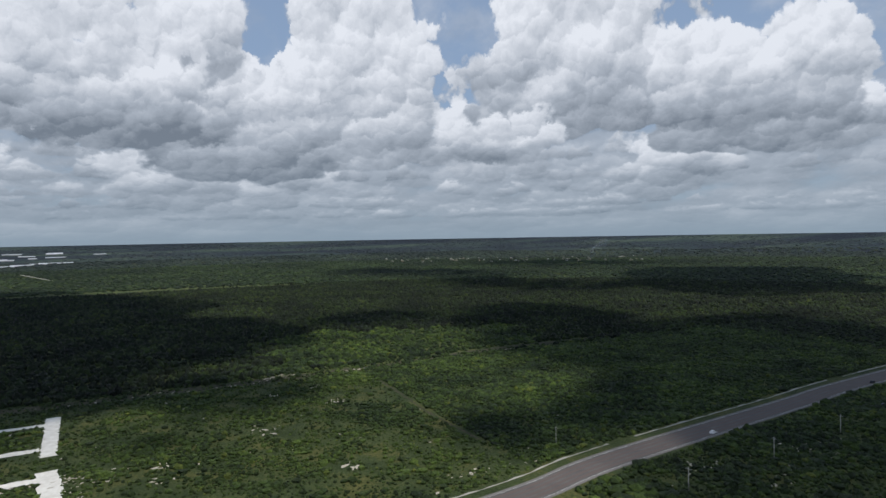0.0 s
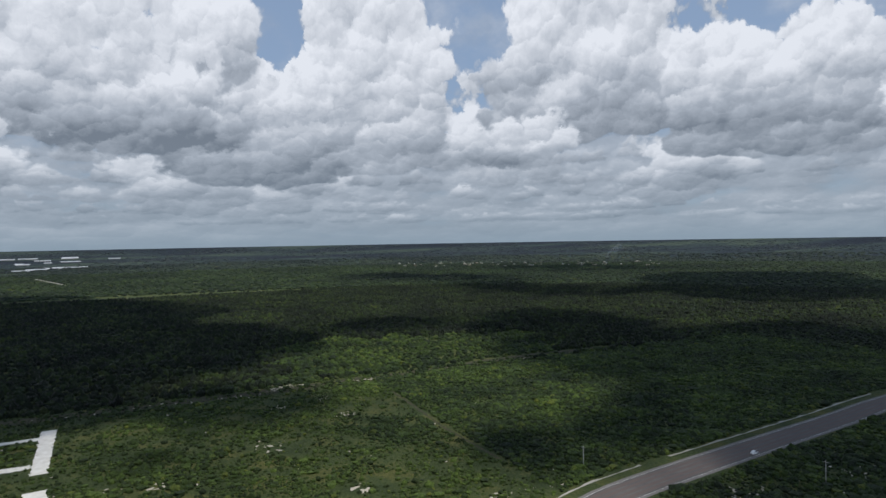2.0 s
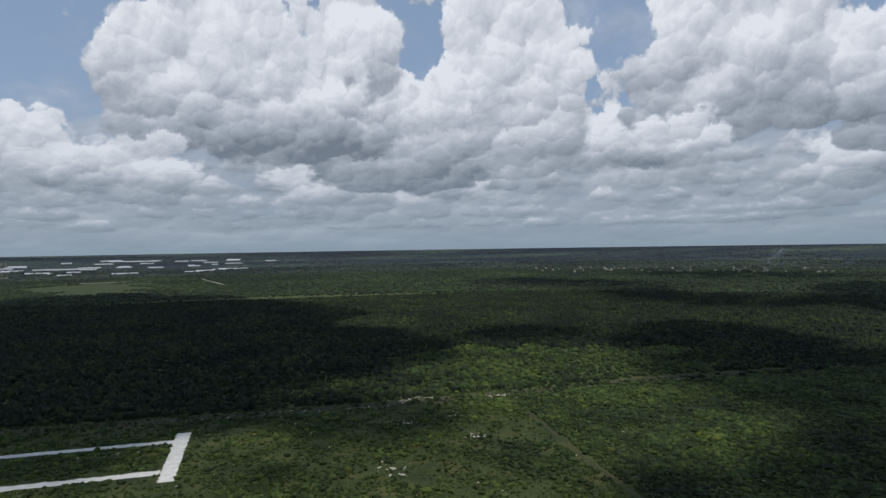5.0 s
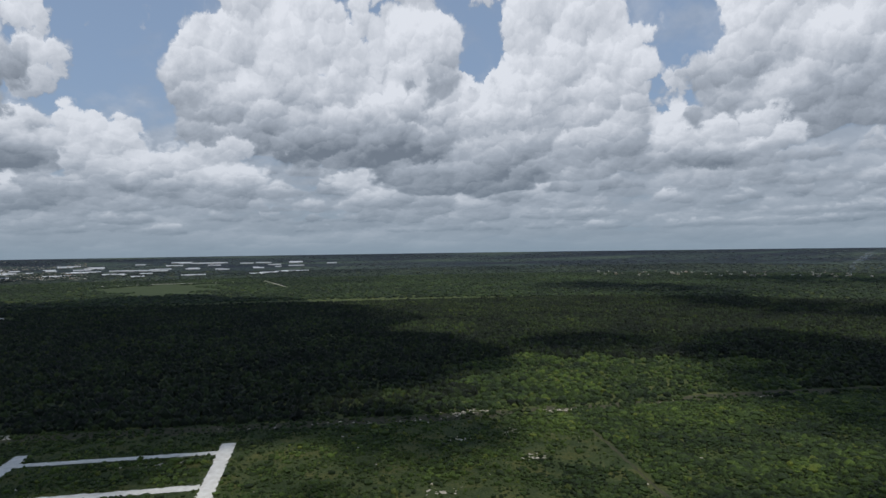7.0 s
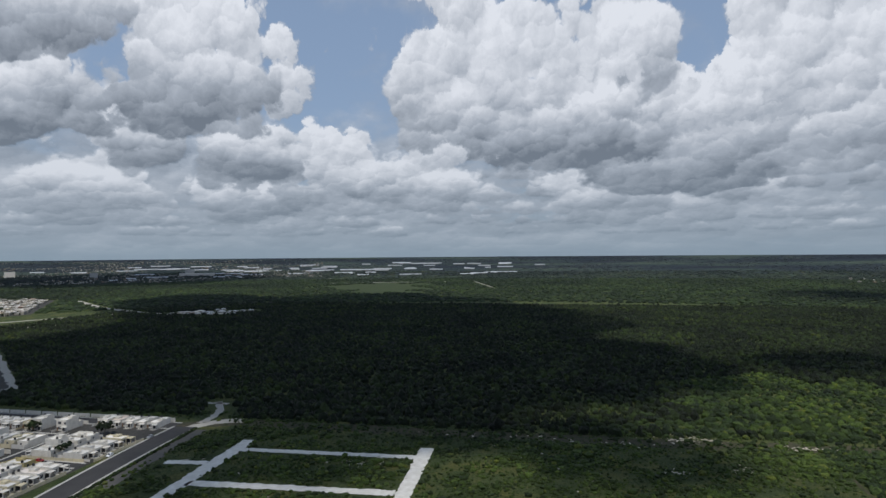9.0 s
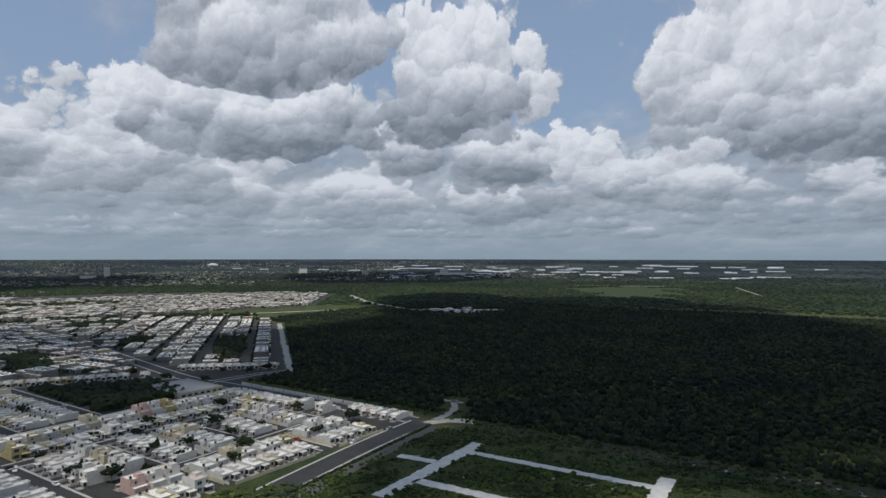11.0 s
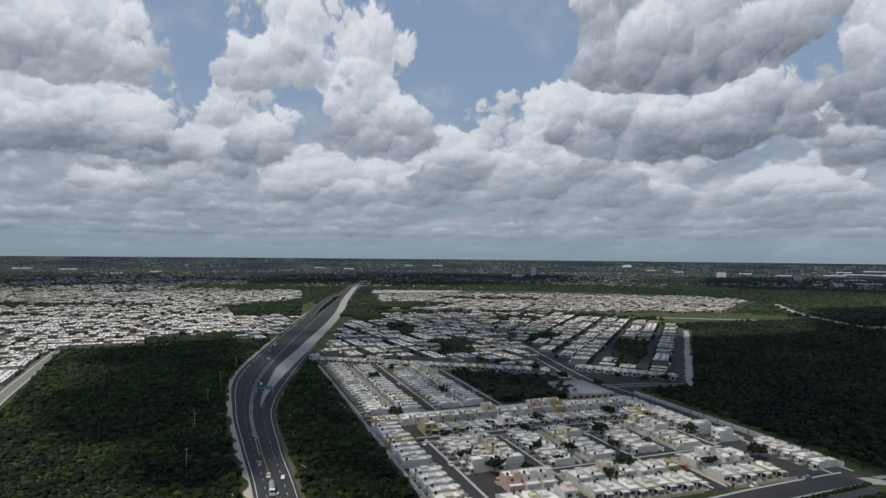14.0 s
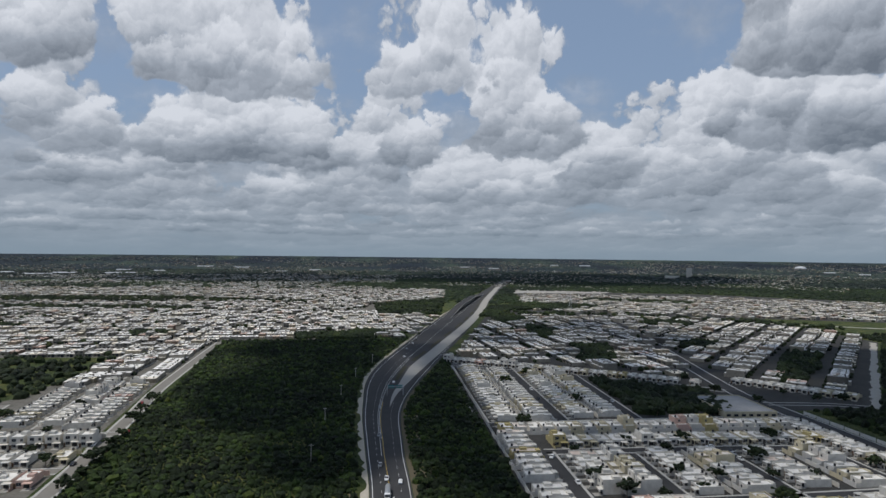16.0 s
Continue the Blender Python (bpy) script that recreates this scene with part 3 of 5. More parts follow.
def line(name, f, ids, w, mat, z=0.075, dash=0):
    p = lane(f)[ids] if not callable(f) else np.array([f(i) for i in ids])
    p = along(p, 3.0)
    nn = normals(p)
    if not dash:
        return part(name, ribbon(name, p + nn * w / 2, p - nn * w / 2, z, mat), hw)
    v, fc = [], []
    for i in range(0, len(p) - dash, dash * 3):
        n = len(v)
        for j in (i, i + dash):
            v += [(*(p[j] + nn[j] * w / 2), z), (*(p[j] - nn[j] * w / 2), z)]
        fc.append((n, n + 1, n + 3, n + 2))
    return part(name, mesh_np(name, v, fc, mat), hw)


for f0, f1 in ((0.0, 0.11), (0.89, 1.0)):
    part("shoulder", ribbon("shoulder", lane(f0)[north], lane(f1)[north], 0.064, GRAVEL), hw, "pale gravel shoulder")
for f0, f1 in ((0.18, 0.30), (0.36, 0.46), (0.55, 0.65), (0.71, 0.82)):
    part("wheel_track", ribbon("wheel_track", lane(f0)[north], lane(f1)[north], 0.065, RUTTED), hw, "reddish worn wheel track")
line("edge_line", 0.10, north, 0.12, WHITELINE)
line("edge_line", 0.90, north, 0.12, WHITELINE)
line("edge_line", 0.07, at_y(-120, -1500), 0.3, WHITELINE)
line("edge_line", 0.94, at_y(-120, -700), 0.3, WHITELINE)
line("lane_line", 0.28, at_y(-120, -700), 0.15, WHITELINE, 0.075, 1)
line("lane_line", 0.74, at_y(-120, -420), 0.15, WHITELINE, 0.075, 1)
line("centre_line", 0.50, at_y(-100, -250), 0.25, YELLOWLINE)
line("centre_line", 0.47, at_y(-250, -420), 0.25, YELLOWLINE)
line("centre_line", 0.40, at_y(-300, -1500), 0.25, WHITELINE)
line("centre_line", 0.44, at_y(-330, -600), 0.25, WHITELINE)
conc = along([(-172.5, -405), (-176, -438), (-183, -475), (-198, -547), (-219, -625), (-247, -729), (-296, -914), (-340, -1100), (-392, -1350), (-470, -1690), (-560, -2060), (-660, -2400)], 8)
nn = normals(conc)
cw = np.interp(conc[:, 1], [-2400, -700, -547, -475, -405], [7.5, 6.6, 6.6, 3.0, 0.15])[:, None]
part("unfinished_carriageway", ribbon("unfinished_carriageway", conc + nn * cw, conc - nn * cw, 0.25, CONCRETE, 0.2), hw, "pale unfinished concrete carriageway")
med = conc + nn * (cw + 4.0) * np.sign(nn[:, :1])
for i in range(10, len(med) - 12, 11):
    q = med[i:i + 8]
    part("median", ribbon("median", q + nn[i:i + 8] * 1.6, q - nn[i:i + 8] * 1.6, 0.22, SOIL, 0.2), hw, "kerbed median of bare soil and weeds")
# pale verge along both edges
r = np.random.RandomState(5)
for side, edge, ids, w in ((1, EAST, at_y(-120, -1100), 2.6), (-1, WEST, at_y(1400, 60), 1.3), (-1, WEST, at_y(-120, -480), 5.5)):
    p = along(edge[ids], 4.0)
    nn = normals(p)
    if (nn[0, 0] > 0) != (side > 0):
        nn = -nn
    o = 0.3 if side > 0 or p[0, 1] < 0 else 5.0
    run = p[0, 1] > 0                                # the northern verge lies in ragged stretches
    wd = w * (0.25 + 1.2 * r.rand(len(p), 1))
    a = 0
    while a < len(p) - 3:
        b = min(len(p), a + (int(r.randint(12, 46)) if run else len(p)))
        part("verge", ribbon("verge", p[a:b] + nn[a:b] * o, p[a:b] + nn[a:b] * (o + wd[a:b]), 0.04, TRACK if run else ROCK if side > 0 else VERGE), hw, "pale crushed stone verge")
        a = b + (int(r.randint(1, 5)) if run else 0)

# painted hatching between the carriageways
hat = along(lane(0.50)[at_y(-195, -262)], 2.4)
hn = normals(hat)
for i in range(1, len(hat) - 2, 2):
    a, b = hat[i] + hn[i] * 1.3, hat[i + 1] - hn[i] * 1.3
    part("hatch_stripe", ribbon("hatch_stripe", np.array([a, b]), np.array([a, b]) + (hat[i + 1] - hat[i]) * 0.45, 0.078, WHITELINE), hw)

# a sign gantry where the carriageways part
ga = new("sign_gantry")
ga.matrix_basis = pose(GANTRY[0], GANTRY[1], 0.06, 0, 0, 4)
for x in (-5.6, 5.6):
    part("post", lathe("post", [(0.01, 0), (0.28, 0), (0.2, 6.4), (0.01, 6.4)], 8, STEEL), ga).matrix_basis = pose(x, 0, 0)
part("beam", boxes("beam", [(-5.8, -0.18, 6.0, 5.8, 0.18, 6.4)], [STEEL]), ga, "steel beam")
for x in (-5.2, 0.5):
    part("sign_board", boxes("sign_board", [(x, -0.28, 5.0, x + 4.7, -0.19, 7.2)], [TEAL]), ga, "teal road sign board")
tagged(ga, "steel sign gantry with teal boards over the highway", "sign gantry")

# a flyover on the eastern carriageway
fo = new("flyover")
tagged(fo, "concrete highway flyover on pillars", "bridge")
ids = at_y(-960, -1560)
fp = along(lane(0.20)[ids], 12.0)
fn = normals(fp)
fu = np.linspace(0, 1, len(fp))
fz = 7.0 * np.clip(np.minimum(fu, 1 - fu) * 3.2, 0, 1) ** 1.3 + 0.1
v, f, n = [], [], len(fp)
for off, dz in ((6.5, 0.9), (6.5, -1.0), (-6.5, -1.0), (-6.5, 0.9), (-6.2, 0.9), (-6.2, 0.0), (6.2, 0.0), (6.2, 0.9)):
    v += [(*(fp[i] + fn[i] * off), fz[i] + (dz if dz > -0.5 else max(dz, 0.02 - fz[i]))) for i in range(n)]
for k8 in range(8):
    j8 = (k8 + 1) % 8
    f += [(k8 * n + i, k8 * n + i + 1, j8 * n + i + 1, j8 * n + i) for i in range(n - 1)]
part("deck", mesh_np("deck", v, f, [CONCRETE, ASPHALT], [1 if (i // (n - 1)) == 5 else 0 for i in range(len(f))]), fo, "pale concrete deck with asphalt surface")
pillar = boxes("pillar", [(-0.8, -4.5, 0, 0.8, 4.5, 6.2)], [CONCRETE])
for i in range(len(fp) // 3, 2 * len(fp) // 3, 2):
    q = part("pillar", pillar, fo)
    q.matrix_basis = pose(fp[i][0], fp[i][1], 0, 0, 0, math.degrees(math.atan2(fn[i][1], fn[i][0])) - 90)

# worn footpaths beside the highway
for pts, w in TRAILS:
    tagged(new("dirt_path", strip("dirt_path", pts, w, 0.05, PALESOIL, 0.35, 2.5)), "worn pale dirt path beside the highway", "path", "", "structure")

# estate streets
street_net = new("street_network")
tagged(street_net, "asphalt streets of the housing estates with kerbs", "street", "", "structure")


def street(points, w, z=0.05, mat=ASPHALT, kerb=True):
    s = part("street", strip("street", points, w, z, mat, 0.0, 8.0), street_net)
    if kerb:
        p = along(points, 8.0)
        nn = normals(p)
        for d in (1, -1):
            part("kerb", ribbon("kerb", p + nn * d * w / 2, p + nn * d * (w / 2 + 1.3), 0.14, KERB, 0.14), s, "pale concrete pavement edge")
    return s


for pts, w in (([(-251, -205), (-251, -306)], 7), ([(-251, -306), (-350, -306), (-398, -304)], 7), ([(-293, -205), (-293, -302)], 7), ([(-343, -210), (-343, -302)], 7),
               ([(-297, -240), (-352, -242), (-404, -245)], 6), ([(-358, -200), (-359, -240)], 6), ([(-232, -358), (-330, -362), (-424, -366)], 7),
               ([(-277, -366), (-277, -535)], 7), ([(-324, -368), (-326, -520)], 7), ([(-231, -230), (-231, -201)], 3),
               ([(-222, -560), (-330, -512), (-424, -440)], 8), ([(-228, -362), (-226, -556)], 5), ([(-399, -250), (-399, -300)], 5)):
    street(pts, w)
street([(-300, -178), (-370, -187), (-428, -191)], 13, 0.045)
street([(-429, -198), (-430, -300), (-430, -380), (-430, -440), (-466, -630), (-500, -790), (-530, -1010)], 11, 0.04)
street([(-430, -400), (-476, -395), (-496, -386)], 6, 0.055)
street([(-28, -240), (-31, -262), (-17, -380), (-4, -480), (12, -700), (14, -740)], 7, 0.05, DUSTY)
for y in (-292, -350):
    street([(-22, y), (150, y + 12)], 7, 0.055, DUSTY)
street([(24, -362), (36, -470), (46, -690)], 6, 0.06, DUSTY)
street([(66, -362), (76, -420)], 6, 0.06, DUSTY)
for pts, w in (([(-420, -190), (-440, -180), (-447, -165)], 9), ([(-437, -187), (-462, -190), (-488, -206)], 5), ([(-484, -196), (-484, -214)], 4)):
    tagged(new("dirt_track", strip("dirt_track", pts, w, 0.03, TRACK, 0.5, 3.0)), "pale crushed stone track at the forest edge", "track", "", "structure")
tagged(new("dirt_apron", strip("dirt_apron", [(-296, -164), (-340, -170.5), (-372, -174), (-424, -179)], 9, 0.025, APRON, 0.7, 3.0)), "grey dirt apron beside the avenue", "soil", "", "structure")
# raw limestone construction lanes
for i, (pts, w) in enumerate((([(-324, -136.5), (-411, -140)], 7.5), ([(-395.5, -138), (-395.7, -126), (-397.5, -84), (-399, -44)], 5), ([(-340, -37), (-414, -42)], 7), ([(-347.5, -135), (-348.3, -124), (-352.7, -42)], 6),
                              ([(-373, -142), (-370.5, -163)], 5), ([(-279, -30), (-318, -35)], 9), ([(-308, -36), (-305, -80), (-303, -132)], 6))):
    tagged(new("limestone_lane", strip("limestone_lane", pts, w, 0.10 + i * 0.012, LIME, 0.35, 1.5, 0.1, i)), "bright white crushed limestone construction lane", "lane", "construction lanes", "structure")
# white track behind the outer estate and far cleared lots
for i, (pts, w) in enumerate((([(-497, -384), (-505, -392), (-620, -530), (-752, -688)], 6), ([(-760, -790), (-860, -712), (-990, -590), (-1130, -528)], 9), ([(-560, -1000), (-800, -870), (-1000, -760), (-1060, -690), (-1040, -640)], 10),
                              ([(-1300, -1050), (-1150, -860), (-1060, -690)], 12), ([(-1840, -180), (-1960, -215), (-2250, -300)], 4), ([(-2480, -520), (-2440, -640), (-2450, -800), (-2480, -960)], 9), ([(-2225, -395), (-2180, -520), (-2140, -640), (-2060, -800)], 16))):
    tagged(new("dirt_track", strip("dirt_track", pts, w, 2.0 if pts[0][0] < -1800 else 0.06 + 0.01 * i, TRACK, 0.8, 8.0)), "pale dirt track through the woods", "track", "", "structure")
tagged(new("soil_band", strip("soil_band", [(-430, -200), (-441, -160), (-443, -50), (-444, 46), (-447, 150), (-462, 273), (-462, 378), (-455, 520)], 13, 0.02, SOIL, 2.0, 5.0)), "bare brown soil band with scattered limestone", "soil", "", "structure")
tagged(new("soil_band", strip("soil_band", [(-404, 152), (-354, 150), (-316, 148), (-262, 150)], 1.3, 0.02, SOIL, 0.3, 4.0)), "narrow bare path through the scrub", "path", "", "structure")

# ---- where nothing grows ----
EST_W = [(-228, -195), (-228, -575), (-300, -980), (-440, -1180), (-530, -1720), (-1000, -1600), (-1330, -1320), (-1320, -1120), (-1010, -880), (-780, -960), (-765, -690), (-500, -380), (-440, -380), (-440, -175), (-320, -170), (-296, -195)]
EST_E = [(-40, -240), (-30, -262), (-14, -380), (-1, -480), (10, -715), (-160, -725), (-190, -830), (-240, -1000), (-290, -1400), (-330, -1750), (900, -1750), (1100, -900), (400, -560), (190, -600), (75, -600), (72, -440), (95, -405), (300, -330), (200, -235)]


def inside(poly, x, y):
    c = np.zeros(len(x), bool)
    for (x0, y0), (x1, y1) in zip(poly, poly[1:] + poly[:1]):
        hit = ((y0 > y) != (y1 > y)) & (x < (x1 - x0) * (y - y0) / (y1 - y0 + 1e-9) + x0)
        c ^= hit
    return c


def near_line(x, y, pts, d):
    c = np.zeros(len(x), bool)
    p = np.array(pts, float)
    for a, b in zip(p[:-1], p[1:]):
        t = np.clip(((x - a[0]) * (b[0] - a[0]) + (y - a[1]) * (b[1] - a[1])) / ((b - a) ** 2).sum(), 0, 1)
        c |= np.hypot(x - a[0] - t * (b[0] - a[0]), y - a[1] - t * (b[1] - a[1])) < d
    return c


def paved(x, y):
    o = np.argsort(EAST[:, 1])
    e, w = np.interp(y, EAST[o, 1], EAST[o, 0]), np.interp(y, WEST[np.argsort(WEST[:, 1]), 1], WEST[np.argsort(WEST[:, 1]), 0])
    return (x < e + 3.0 + 2 * (y < -100)) & (x > w - 2.5 - 5.5 * (y > 60))


LANES = (((-322, -138), (-412, -141)), ((-395.5, -138), (-399, -42)), ((-340, -37), (-414, -42)), ((-348, -134), (-353, -42)), ((-372, -141), (-369, -167)), ((-279, -30), (-318, -35)), ((-307, -36), (-303, -132)),
         ((-430, -188), (-462, -190), (-488, -206)), ((-497, -384), (-620, -530), (-752, -688)), ((-320, -182), (-430, -190)), ((-430, -165), (-425, -200)))


FAR_LANES = (((-760, -790), (-860, -712), (-990, -590), (-1130, -528)), ((-560, -1000), (-800, -870), (-1000, -760), (-1060, -690), (-1040, -640)), ((-1300, -1050), (-1150, -860), (-1060, -690)), ((-1840, -180), (-1960, -215), (-2250, -300)),
             ((-1060, -640), (-1130, -540)))


def meadow(x, y):
    """The open green field beyond the forest."""
    a, d = np.degrees(np.arctan2(-(x - HOME[0]), y - HOME[1])), np.hypot(x - HOME[0], y - HOME[1])
    return ((a - 106.0) / 6.2) ** 2 + ((d - 1880) / 330) ** 2 < 0.12 + 1.9 * field(x, y, 30, 1.0) * field(x, y, 75, 3.0)


def blocked(x, y):
    c = meadow(x, y) | paved(x, y) | inside(EST_W, x, y) | inside(EST_E, x, y)
    for i, q in enumerate(FAR_LANES):
        c |= near_line(x, y, q, (9, 10, 10, 9, 30)[i])
    for q in LANES:
        c |= near_line(x, y, q, 4.2)
    return c


def field(x, y, s, seed=0.0):
    """Slow random waves between 0 and 1."""
    return 0.5 + 0.25 * (np.sin(x / s + 1.7 * np.sin(y / s * 0.8 + seed)) + np.sin(y / s * 1.13 + 1.9 * np.sin(x / s * 0.7 + 2 + seed)))


def grid(x0, x1, y0, y1, d, seed):
    r = np.random.RandomState(seed)
    x, y = np.meshgrid(np.arange(x0, x1, d), np.arange(y0, y1, d))
    x, y = x.ravel() + (r.rand(x.size) - 0.5) * d * 1.3, y.ravel() + (r.rand(y.size) - 0.5) * d * 1.3
    return x, y, r


def in_sweep(x, y, margin=4.0):
    """Land that lies within the swept part of the horizon."""
    a = np.degrees(np.arctan2(-(x - HOME[0]), y - HOME[1])) % 360
    return (a > 24 - margin) & (a < 214 + margin)


def growth(name, x, y, size, tall, mat, label, seed, v0=ICO_V, f0=ICO_F, sink=0.25, jitter=0.3):
    z = land(x, y)
    at = np.stack([x, y, z + tall * (0.5 - sink)], 1)
    v, f = lumps(v0, f0, at, np.stack([size, size * 0.9, tall * 0.62], 1), seed, jitter)
    return tagged(new(name, mesh_np(name, v, f, mat)), label, "bushes" if "scrub" in name else "woods", "", "stuff")


DOME = (np.array([(math.cos(a), math.sin(a), -0.6) for a in np.arange(5) * 1.2566] + [(0.78 * math.cos(a + 0.6), 0.78 * math.sin(a + 0.6), 0.45) for a in np.arange(5) * 1.2566] + [(0, 0, 1.0)]),
        np.array([q for i in range(5) for q in ((i, (i + 1) % 5, 5 + i), ((i + 1) % 5, 5 + (i + 1) % 5, 5 + i), (5 + i, 5 + (i + 1) % 5, 10))]))

# scrub between the highway and the soil band
x, y, r = grid(-462, -60, -240, 560, 1.6, 11)
dense = np.where(y > 152, 0.85, np.clip(2.1 * field(x, y, 5.0) * field(x, y, 17, 2.0) + 0.12, 0.06, 0.95)) * np.where(x > -196, 0.75, 1)
dense = np.where(near_line(x, y, [(-441, -160), (-444, 46), (-462, 273), (-462, 378)], 7), 0.30, dense)
dense = np.where(near_line(x, y, [(-404, 152), (-316, 148), (-262, 150)], 2.2), 0.0, dense)
keep = (r.rand(len(x)) < dense) & ~blocked(x, y) & (np.hypot(x + 90, y) > 125) & ((x < -165) | (y > 130))
x, y = x[keep], y[keep]
big = np.where(y > 152, 0.85, 0.10 + 0.5 * np.maximum(field(x, y, 5.0) * field(x, y, 17, 2.0) - 0.28, 0)) * field(x, y, 7, 1.0) + 0.5 * (field(x, y, 19, 4.0) > 0.72) * r.rand(len(x))
s = 0.28 + 0.40 * r.rand(len(x)) + 1.1 * r.rand(len(x)) ** 8 + 1.15 * big
wide, tall = s * (0.9 + 0.5 * r.rand(len(x))), s * (1.0 + 0.6 * r.rand(len(x)))
for far, mat, label in ((y > 152, BUSH, "dense dark green bushes beyond the narrow path"), (y <= 152, SCRUB, "low green scrub bushes on dry ground")):
    growth("scrub_bushes", x[far], y[far], wide[far], tall[far], mat, label, 12, jitter=0.35)
# scrub and small trees on both sides of the southern highway
x, y, r = grid(-228, 20, -740, -215, 1.95, 21)
edge = -40 + (-245 - y) * 0.105
keep = ((x < edge + 2.5) & ~paved(x, y) & ~((x < -227) & (y > -900)) & ~inside(EST_E, x, y))
x, y = x[keep], y[keep]
s = 0.65 + 1.0 * field(x, y, 9, 2.0) * r.rand(len(x)) + 1.9 * r.rand(len(x)) ** 8
growth("scrub_thicket", x, y, s, s * 1.5, THICKET, "dense green thicket of bushes and small trees", 22, jitter=0.32)
# a low hedge between the avenue and the dirt apron
r = np.random.RandomState(27)
u = r.rand(420)
growth("scrub_hedge", -298 - 128 * u + r.randn(420) * 0.4, -169.5 - 13 * u + r.randn(420) * 0.4, 0.55 + 0.5 * r.rand(420), 0.8 + 0.7 * r.rand(420), THICKET, "dark clipped hedge along the avenue", 28)
# forest beyond the soil band
x, y, r = grid(-1300, -452, -760, 1000, 3.9, 31)
keep = ~blocked(x, y) & in_sweep(x, y) & (np.hypot(x + 90, y) < 1320) & ~near_line(x, y, [(-441, -160), (-444, 46), (-462, 273), (-462, 378)], 9) & ~near_line(x, y, [(-430, -186), (-462, -188), (-489, -206)], 10)
keep &= r.rand(len(x)) < np.where((field(x, y, 34, 3.0) > 0.86) | (field(x, y, 60, 1.0) > 0.93), 0.6, 1.0)
x, y = x[keep], y[keep]
s = 1.2 + 1.3 * r.rand(len(x)) + 1.7 * r.rand(len(x)) ** 6 + 0.8 * field(x, y, 40, 5.0)
tall = s * (1.05 + 0.75 * r.rand(len(x)))
# Lighter leaves inside this outline: the sunlit patch is put into their colour.
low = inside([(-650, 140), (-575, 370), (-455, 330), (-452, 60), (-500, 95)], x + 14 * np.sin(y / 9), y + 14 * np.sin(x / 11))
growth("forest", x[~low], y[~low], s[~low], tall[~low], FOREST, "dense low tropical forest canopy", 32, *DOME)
growth("scrub_bushes", x[low], y[low], s[low] * 0.9, tall[low] * 0.7, BUSH, "bright green low scrub at the forest edge, its sunlit tone painted in", 33, *DOME)
x, y, r = grid(-1000, -180, 380, 1250, 4.4, 41)
keep = ~blocked(x, y) & (np.hypot(x + 90, y) < 1300) & ((x > -452) & (y > 545) | (y > 985)) & in_sweep(x, y)
x, y = x[keep], y[keep]
s = 1.7 + 1.5 * r.rand(len(x))
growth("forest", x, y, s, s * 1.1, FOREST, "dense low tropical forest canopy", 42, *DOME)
# woods farther out
x, y, r = grid(-2500, 900, -2500, 2500, 13, 51)
d = np.hypot(x + 90, y)
keep = (d > 1290) & (d < 2500) & in_sweep(x, y) & ~blocked(x, y)
x, y = x[keep], y[keep]
s = 4.5 + 3.0 * r.rand(len(x))
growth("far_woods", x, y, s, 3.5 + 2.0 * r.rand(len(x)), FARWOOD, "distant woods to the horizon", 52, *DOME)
x, y, r = grid(-3200, 1500, -3200, 3200, 23, 61)
d = np.hypot(x + 90, y)
keep = (d > 2490) & (d < 3250 + 200 * field(x, y, 150)) & in_sweep(x, y) & (r.rand(len(x)) < 0.4 + 0.9 * field(x, y, 240, 1.0))
x, y = x[keep], y[keep]
s = 7.0 + 6.0 * r.rand(len(x))
growth("far_woods", x, y, s, 4.0 + 2.5 * r.rand(len(x)), HAZED_MIDWOOD, "distant woods to the horizon", 62, *DOME)


x, y, r = grid(-4900, 3200, -4900, 4900, 31, 65)
d = np.hypot(x + 90, y)
keep = (d > 3200) & (d < 4700) & in_sweep(x, y) & (r.rand(len(x)) < 0.9 * field(x, y, 190, 1.0) - 0.1)
x, y = x[keep], y[keep]
s = 9.0 + 9.0 * r.rand(len(x))
growth("far_woods", x, y, s, 2.2 + 1.6 * r.rand(len(x)), HAZED_HORIZONWOOD, "woods at the horizon with haze put into their colour", 66, *DOME)


# ---- houses ----
LOT = 8.0


def shell(name, x0, y0, x1, y1, h, mat, up=0.45, t=0.18, z0=0.0):
    """Outer walls with a parapet round a sunken roof."""
    a, b = [(x0, y0), (x1, y0), (x1, y1), (x0, y1)], [(x0 + t, y0 + t), (x1 - t, y0 + t), (x1 - t, y1 - t), (x0 + t, y1 - t)]
    v = [(*q, z0) for q in a] + [(*q, h + up) for q in a] + [(*q, h + up) for q in b] + [(*q, h - 0.05) for q in b]
    f = []
    for i in range(4):
        j = (i + 1) % 4
        f += [(i, j, 4 + j, 4 + i), (4 + i, 4 + j, 8 + j, 8 + i), (8 + i, 8 + j, 12 + j, 12 + i)]
    f += [(12, 13, 14, 15)]
    return mesh_np(name, v, f, mat)


def window_mesh(w, h):
    """A framed window with a sill, facing -y, at its lower left corner."""
    return boxes("window", [(0, -0.02, 0, w, 0.06, h, 0), (-0.08, -0.07, -0.08, w + 0.08, 0.02, 0, 1), (w / 2 - 0.03, -0.05, 0, w / 2 + 0.03, 0.0, h, 1), (0, -0.05, h - 0.05, w, 0, h, 1)], [GLASS, KERB])


